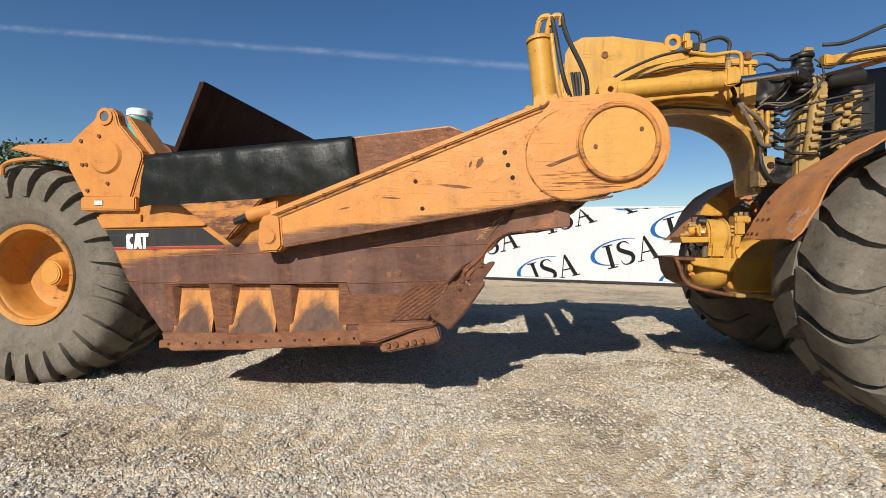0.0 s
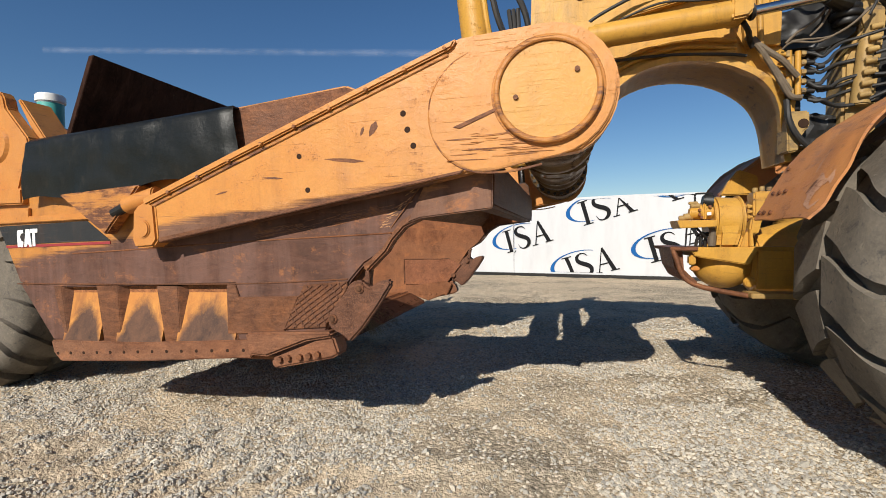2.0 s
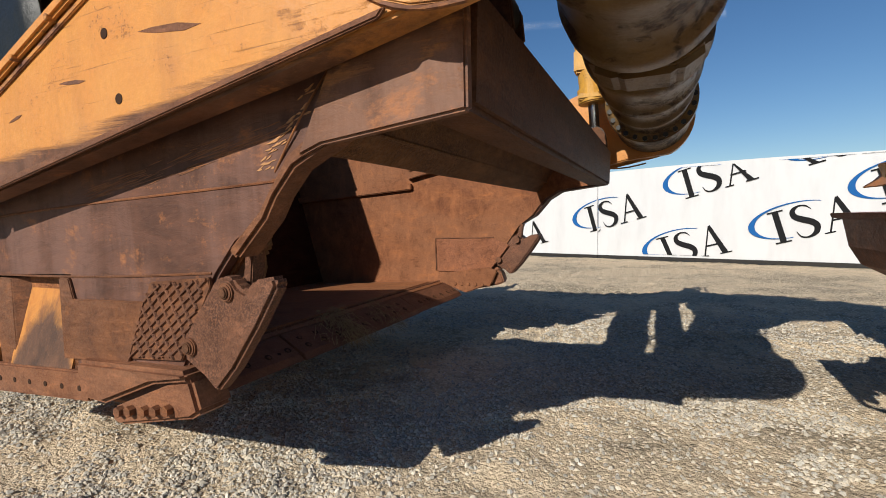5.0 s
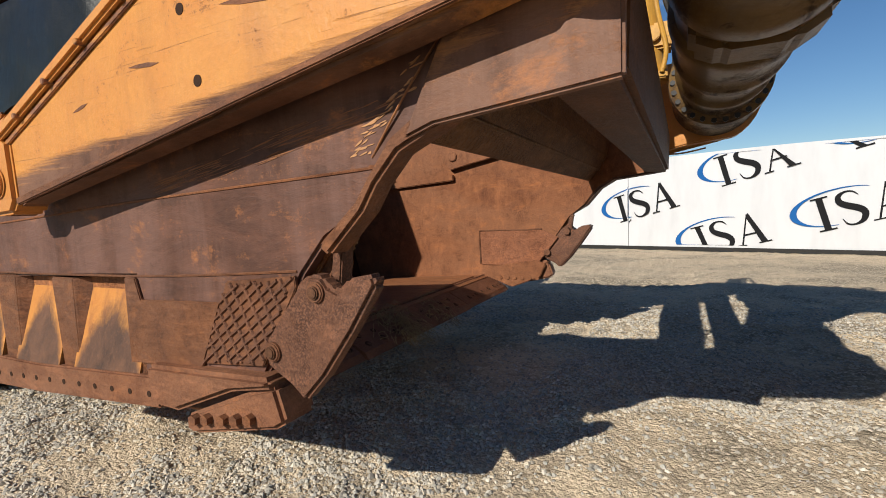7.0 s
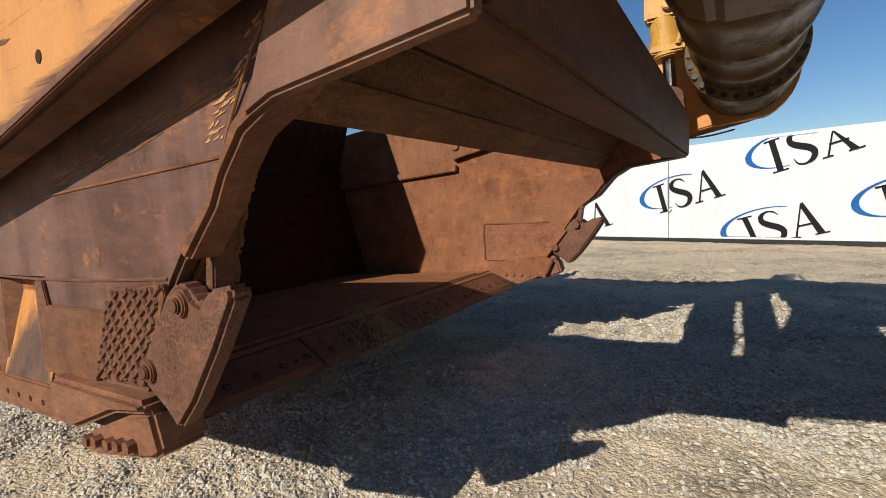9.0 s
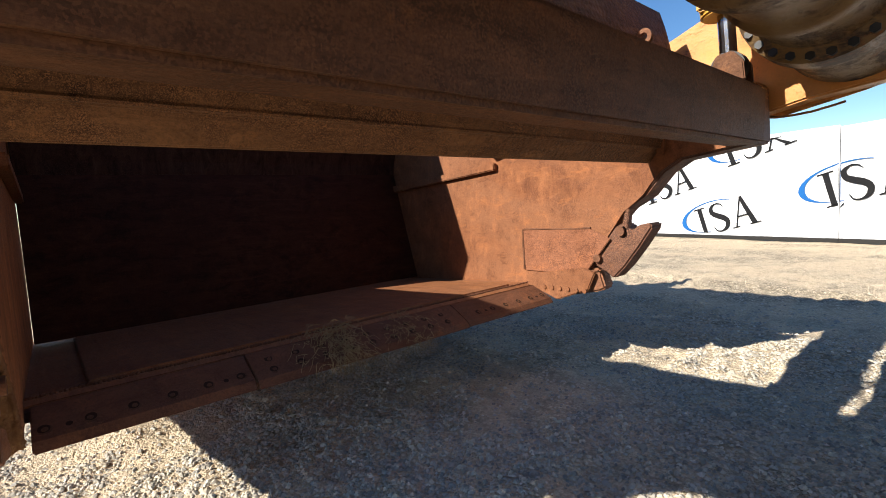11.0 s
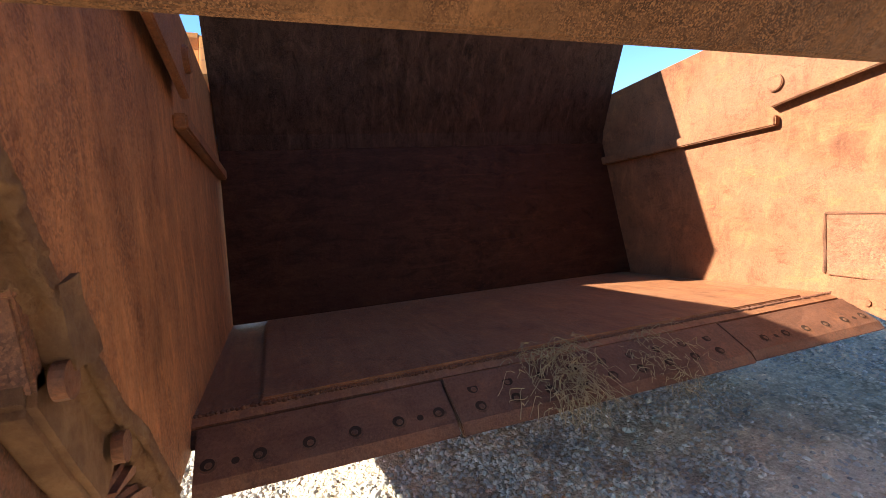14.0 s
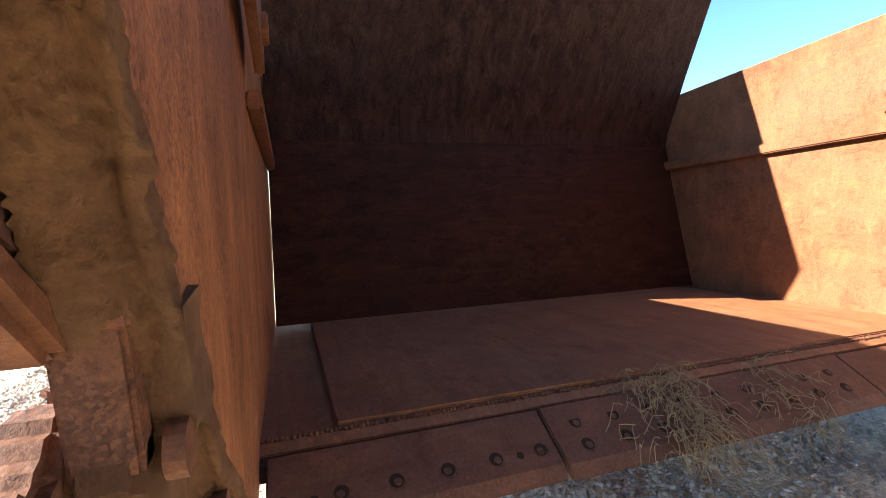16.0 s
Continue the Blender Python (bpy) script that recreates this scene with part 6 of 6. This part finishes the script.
wheel(4.02, 1.14, 3.20, 1, "large dusty drive tyre with deep bars", 18, 1.62)


BARE_FENDER = worn_paint("rubbed_pink_fender", (0.50, 0.275, 0.165), (0.45, 0.215, 0.11), (0.30, 0.13, 0.07), 0.46, None, (1, 1, 1), 0.6, 0.1, 0.3, 0.4)


def fender(outer, inner, shift=0.0):
    """Bent sheet over a tyre; its outer side is rolled down."""
    rise = [(2.49, 1.495), (2.61, 1.715), (2.715, 1.895), (2.83, 2.02), (2.98, 2.12), (3.18, 2.245), (3.42, 2.37), (3.8, 2.46), (4.4, 2.40)]
    roll = [(2.46, 1.487), (2.535, 1.555), (2.605, 1.68), (2.67, 1.81), (2.73, 1.925), (2.82, 2.03), (2.95, 2.14), (3.3, 2.28), (4.3, 2.28)]
    fine = 4
    mid = [Vector(p) for p in smooth_line([(x, 0, z) for x, z in rise], fine)]
    low = [Vector(p) for p in smooth_line([(x, 0, z) for x, z in roll], fine)]
    n = len(mid)

    def at(i, u, lift=0.0):
        # u: 0 at the inner edge, 1 at the outer edge
        k = min(1.0, max(0.0, (u - 0.72) / 0.28)) ** 1.6
        p = mid[i].lerp(low[i], k)
        p.y = inner + (outer - inner) * u
        dent = 0.02 * noise.noise(Vector((p.x * 3.0, p.y * 4.0, p.z * 3.0))) + 0.008 * noise.noise(p * 11.0)
        p.x += shift - dent * 0.8 - lift * 0.85
        p.z += dent * 0.5 + lift * 0.53
        return p
    bm = bmesh.new()
    cols = 12
    top = [[bm.verts.new(at(i, c / cols)) for c in range(cols + 1)] for i in range(n)]
    und = [[bm.verts.new(at(i, c / cols, -0.014)) for c in range(cols + 1)] for i in range(n)]
    for i in range(n - 1):
        for c in range(cols):
            bm.faces.new((top[i][c], top[i][c + 1], top[i + 1][c + 1], top[i + 1][c]))
            bm.faces.new((und[i][c], und[i + 1][c], und[i + 1][c + 1], und[i][c + 1]))
        bm.faces.new((top[i][0], top[i + 1][0], und[i + 1][0], und[i][0]))
        bm.faces.new((top[i][cols], und[i][cols], und[i + 1][cols], top[i + 1][cols]))
    for c in range(cols):
        bm.faces.new((top[0][c], und[0][c], und[0][c + 1], top[0][c + 1]))
        bm.faces.new((top[-1][c], top[-1][c + 1], und[-1][c + 1], und[-1][c]))
    bmesh.ops.recalc_face_normals(bm, faces=bm.faces)
    f = part("fender", bm, FENDER, scraper, "faded orange dented fender", 30)
    patch = bmesh.new()
    grid = {}
    for i in range(0, 9):
        for c in range(14):
            u = 0.60 + 0.36 * c / 13
            grid[i, c] = at(i, u, 0.0022)
    for i in range(1, 8):
        for c in range(13):
            w = Vector((i * 0.45, c * 0.33, 0))
            if noise.noise(w + Vector((3.1, 0.4, outer))) + 0.25 - 0.07 * abs(i - 3) - 0.05 * abs(c - 7) > 0.0:
                patch.faces.new([patch.verts.new(grid[q]) for q in ((i, c), (i, c + 1), (i + 1, c + 1), (i + 1, c))])
    bmesh.ops.remove_doubles(patch, verts=patch.verts, dist=0.0005)
    for _ in range(3):
        bmesh.ops.smooth_vert(patch, verts=[v for v in patch.verts if v.is_boundary], factor=0.5, use_axis_x=True, use_axis_y=True, use_axis_z=True)
    part("bared_patch", patch, BARE_FENDER, f, "rubbed pinkish bare patch", 40)
    for i, us in ((1, (0.06, 0.15, 0.26)), (3, (0.10, 0.21, 0.33)), (6, (0.10,))):
        for u in us:
            p = at(i, u, 0.0)
            part("rivet", rod(p, p + Vector((-0.85, 0, 0.53)) * 0.014, 0.013, 8), WEAR, f)


fender(0.06, 0.80)
fender(3.48, 2.74, 0.2)
part("wheel_arch", prism([(3.02, 1.60), (3.05, 2.05), (3.20, 2.17), (3.40, 2.29), (3.65, 2.41), (4.6, 2.41), (4.6, 1.60)], 2.76, 2.80, 0.004), FENDER, scraper, "brown wheel arch panel")


# ---- rear of the bowl ----
def rear_frame():
    bracket = [(-3.535, 2.28), (-3.47, 2.36), (-3.37, 2.442), (-3.265, 2.52), (-3.195, 2.605), (-3.12, 2.628), (-3.06, 2.615), (-3.03, 2.57), (-3.01, 2.485), (-2.79, 2.235), (-2.78, 2.18), (-2.90, 1.83), (-3.36, 1.835), (-3.515, 2.10)]
    b = part("push_bracket", prism(bracket, 0.0, 0.10, 0.012), ORANGE, scraper, "orange bracket plate with lifting eye")
    part("bracket_rib", prism([(-3.04, 2.58), (-3.0, 2.58), (-2.74, 2.24), (-2.80, 1.85), (-2.86, 1.85), (-2.82, 2.2)], 0.10, 0.34, 0.01), ORANGE, b)
    # Solid plug; its bluish grey paints the shaded opening of the eye.
    part("eye_hole", rod((-3.14, -0.004, 2.55), (-3.14, 0.104, 2.55), 0.045, 20), BACKHOLE, b)
    part("eye_boss", lathe([(0.045, -0.012), (0.075, -0.012), (0.075, 0.0), (0.045, 0.0), (0.045, -0.012)], (-3.14, 2.55), 24), ORANGE, b, "", 40)
    for x, z in ((-3.38, 2.34), (-3.20, 2.38), (-3.37, 2.13), (-3.33, 2.13), (-3.18, 2.17), (-3.12, 1.96), (-3.32, 1.90)):
        part("bolt", rod((x, -0.012, z), (x, 0.004, z), 0.016, 10), WEAR, b)
    part("bulge", rod((-3.14, -0.02, 2.20), (-3.14, 0.01, 2.20), 0.14, 24, 0.17, 0.01), ORANGE, b)
    part("ledge", box(-3.37, -2.83, -0.03, 0.30, 1.715, 1.84, 0.012), ORANGE, scraper)
    part("paper_tag", box(-3.225, -3.14, -0.036, -0.03, 1.765, 1.81, 0.004), WHITE, scraper, "small white tag")
    part("corner_gusset", prism([(-2.36, 1.766), (-1.61, 1.81), (-1.93, 1.463)], -0.10, 0.0, 0.012), RAIL, scraper, "scraped orange corner gusset")
    part("upper_band", prism([(-3.235, 1.665), (-2.80, 1.685), (-2.80, 1.62), (-2.15, 1.635), (-2.2, 1.585), (-3.18, 1.565)], -0.005, LOW, 0.004), ORANGE, scraper)
    cyl = part("apron_cylinder", rod((-1.74, -0.08, 1.665), (-1.46, -0.08, 1.735), 0.062, 18, None, 0.01), ORANGE, scraper, "short orange cylinder", 40)
    part("gland", rod((-1.86, -0.08, 1.615), (-1.73, -0.08, 1.668), 0.036, 14), GREASE, cyl)
    part("rear_box", prism([(-4.6, 1.0), (-2.9, 0.75), (-2.75, 1.9), (-3.0, 2.25), (-3.5, 2.32), (-4.6, 1.55)], 1.35, 2.2, 0.03), ORANGE, scraper)
    tank = part("cross_tank", rod((-2.95, 0.33, 2.16), (-2.95, 3.4, 2.16), 0.24, 28), WEAR, scraper, "brown cross tank", 40)
    part("platform", prism([(-4.43, 2.345), (-4.33, 2.382), (-3.45, 2.387), (-3.45, 2.20), (-3.80, 2.20), (-4.10, 2.265)], 0.25, 1.1, 0.01), ORANGE, scraper, "flat orange rear platform")
    part("hand_loop", hose([(-4.57, 0.3, 2.10), (-4.55, 0.3, 2.19), (-4.40, 0.3, 2.24), (-4.0, 0.3, 2.26)], 0.022, 8), ORANGE, scraper)
    can = part("canister", rod((-3.233, 0.50, 2.30), (-3.233, 0.50, 2.69), 0.098, 28, None, 0.006), TEAL, scraper, "teal canister with white lid", 40)
    part("lid", rod((-3.233, 0.50, 2.665), (-3.233, 0.50, 2.745), 0.112, 28, None, 0.012), WHITE, can, "white lid", 40)
    part("axle_beam", rod((-4.45, 0.92, 1.14), (-4.45, 2.63, 1.14), 0.22, 20), WEAR, scraper)


BACKHOLE = plain("shaded_eye", (0.12, 0.14, 0.18), 0.8)
rear_frame()


# ---- rubber mat over the side ----
def rubber_mat():
    mat = thing("rubber_mat", "black rubber sheet draped over the bowl's rim", "mat")
    bm = bmesh.new()
    nx, nz = 40, 14
    grid = []
    for j in range(nz + 1):
        row = []
        for i in range(nx + 1):
            u, v = i / nx, j / nz
            x0, z0 = -2.68 + 1.81 * u, 2.19 + 0.11 * u
            x1, z1 = -2.75 + 1.935 * u, 1.742 + 0.08 * u + 0.085 * u ** 3
            wave = 0.022 * noise.noise(Vector((u * 5, v * 2.2, 1))) + 0.012 * noise.noise(Vector((u * 14, v * 5, 7)))
            if v < 0.25:
                w = v / 0.25
                x, z, y = x0, z0 + 0.01, 0.10 - 0.17 * w
            else:
                w = (v - 0.25) / 0.75
                x, z, y = x0 + (x1 - x0) * w, z0 + (z1 - z0) * w, -0.075 - 0.02 * math.sin(w * 3.1) + wave
                z += 0.015 * math.sin(u * 21) * w
                if u > 0.97:
                    y += 0.03 * (u - 0.97) / 0.03
            row.append(bm.verts.new((x, y, z)))
        grid.append(row)
    for a, b in zip(grid, grid[1:]):
        for i in range(nx):
            bm.faces.new((a[i], a[i + 1], b[i + 1], b[i]))
    bmesh.ops.recalc_face_normals(bm, faces=bm.faces)
    ext = bmesh.ops.solidify(bm, geom=list(bm.faces), thickness=0.014)
    part("sheet", bm, MAT, mat, "", 50)


rubber_mat()


# ---- weeds caught on the edge ----
def weeds():
    rng = random.Random(8)
    bm = bmesh.new()
    for k in range(420):
        clump = rng.choice((1.41, 1.47, 1.51, 1.55, 1.96))
        y = rng.gauss(clump, 0.07 if clump < 1.8 else 0.09)
        p = Vector((rng.uniform(-0.82, -0.52), y, 0.60))
        p.z = 0.65 + (p.x + 0.80) * -0.52 + rng.uniform(0.003, 0.035 if clump > 1.8 else 0.055)
        d = Vector((rng.uniform(-0.5, 1), rng.uniform(-1, 1), rng.uniform(-0.7, 0.45))).normalized() * rng.uniform(0.03, 0.11)
        bend = Vector((rng.uniform(-.012, .012), rng.uniform(-.012, .012), rng.uniform(-0.008, 0.02)))
        hose([p, p + d * 0.3 + bend, p + d * 0.65 - bend * 0.8, p + d + Vector((0.02, 0, -0.03))], rng.uniform(0.0009, 0.0019), 3, bm, 2)
    tagged(new("dry_weeds", mesh_of(bm, "dry_weeds", STRAW)), "tangle of dry weeds caught on the cutting edge", "weeds", "", "stuff")


weeds()


# ---- distance ----
def tree(x, y, h, seed):
    rng = random.Random(seed)
    t = thing("tree", "distant dark green broadleaf tree beyond the yard", "tree", "trees beyond the yard")
    bm = rod((x, y, 0), (x, y, h * 0.55), 0.22, 10, 0.12)
    for k in range(7):
        a = rng.uniform(0, 6.28)
        z = h * rng.uniform(0.3, 0.55)
        rod((x, y, z), (x + math.cos(a) * h * 0.2, y + math.sin(a) * h * 0.2, z + h * 0.22), 0.07, 6, 0.03, 0, bm)
    part("trunk", bm, BARK, t)
    verts, faces = [], []
    for c in range(26):
        a, q = rng.uniform(0, 6.28), rng.random() ** 0.5
        cx, cy, cz = x + math.cos(a) * q * h * 0.33, y + math.sin(a) * q * h * 0.33, h * rng.uniform(0.42, 0.95)
        for k in range(90):
            p = Vector((rng.gauss(cx, h * 0.06), rng.gauss(cy, h * 0.06), rng.gauss(cz, h * 0.05)))
            u = Vector((rng.uniform(-1, 1), rng.uniform(-1, 1), rng.uniform(-1, 1))).normalized() * h * 0.02
            w = u.cross(Vector((rng.uniform(-1, 1), rng.uniform(-1, 1), 0.3))).normalized() * h * 0.014
            i = len(verts)
            verts += [p - u, p + w, p + u, p - w]
            faces.append((i, i + 1, i + 2, i + 3))
    me = bpy.data.meshes.new("crown")
    me.from_pydata(verts, [], faces)
    me.materials.append(LEAVES)
    o = new("crown", me)
    o.parent = t


for i, (x, y, h) in enumerate(((-30, 24, 7.5), (-34.5, 25, 8.5), (-39, 22, 7.0), (-27.5, 31, 6.5), (-22, 34, 6.2))):
    tree(x, y, h, 40 + i)


def contrail():
    n = Nodes("thin_contrail")
    f = n.noise(0.008, 6, 0.6, (1, 1, 2))
    parts = n.add("ShaderNodeSeparateXYZ", Vector=n.coord)
    line = n.math("ADD", n.math("MULTIPLY", parts.outputs["X"], -350.0 / 2900.0), 1035.0 - 350.0 * 2700.0 / 2900.0)
    away = n.math("ABSOLUTE", n.math("SUBTRACT", parts.outputs["Z"], line))
    ragged = n.math("MULTIPLY", n.noise(0.03, 5, 0.65), 16.0)
    edge = n.math("SUBTRACT", 1.0, n.math("MULTIPLY", away, 1.0 / 19.0), True)
    edge = n.math("MULTIPLY", edge, n.math("MULTIPLY", ragged, 0.11), True)
    alpha = n.math("MULTIPLY", n.math("MULTIPLY", n.ramp(f, (0.30, 0.0), (0.75, 1.0)), edge), 0.14)
    mat = n.done((0.9, 0.9, 0.92), 1.0)
    n.plug(n.bsdf, "Alpha", alpha)
    bm = bmesh.new()
    rows = []
    for i in range(41):
        u = i / 40
        x = -2700 + 2900 * u
        z = 1035 - 350 * u
        w = 20
        rows.append((bm.verts.new((x, 1900, z - w)), bm.verts.new((x, 1900, z + w))))
    for a, b in zip(rows, rows[1:]):
        bm.faces.new((a[0], b[0], b[1], a[1]))
    ob = new("contrail_backdrop", mesh_of(bm, "contrail_backdrop", mat))
    ob.visible_shadow = False
    tagged(ob, "faint white contrail across the blue sky", "cloud", "", "structure")


contrail()
build_stones()
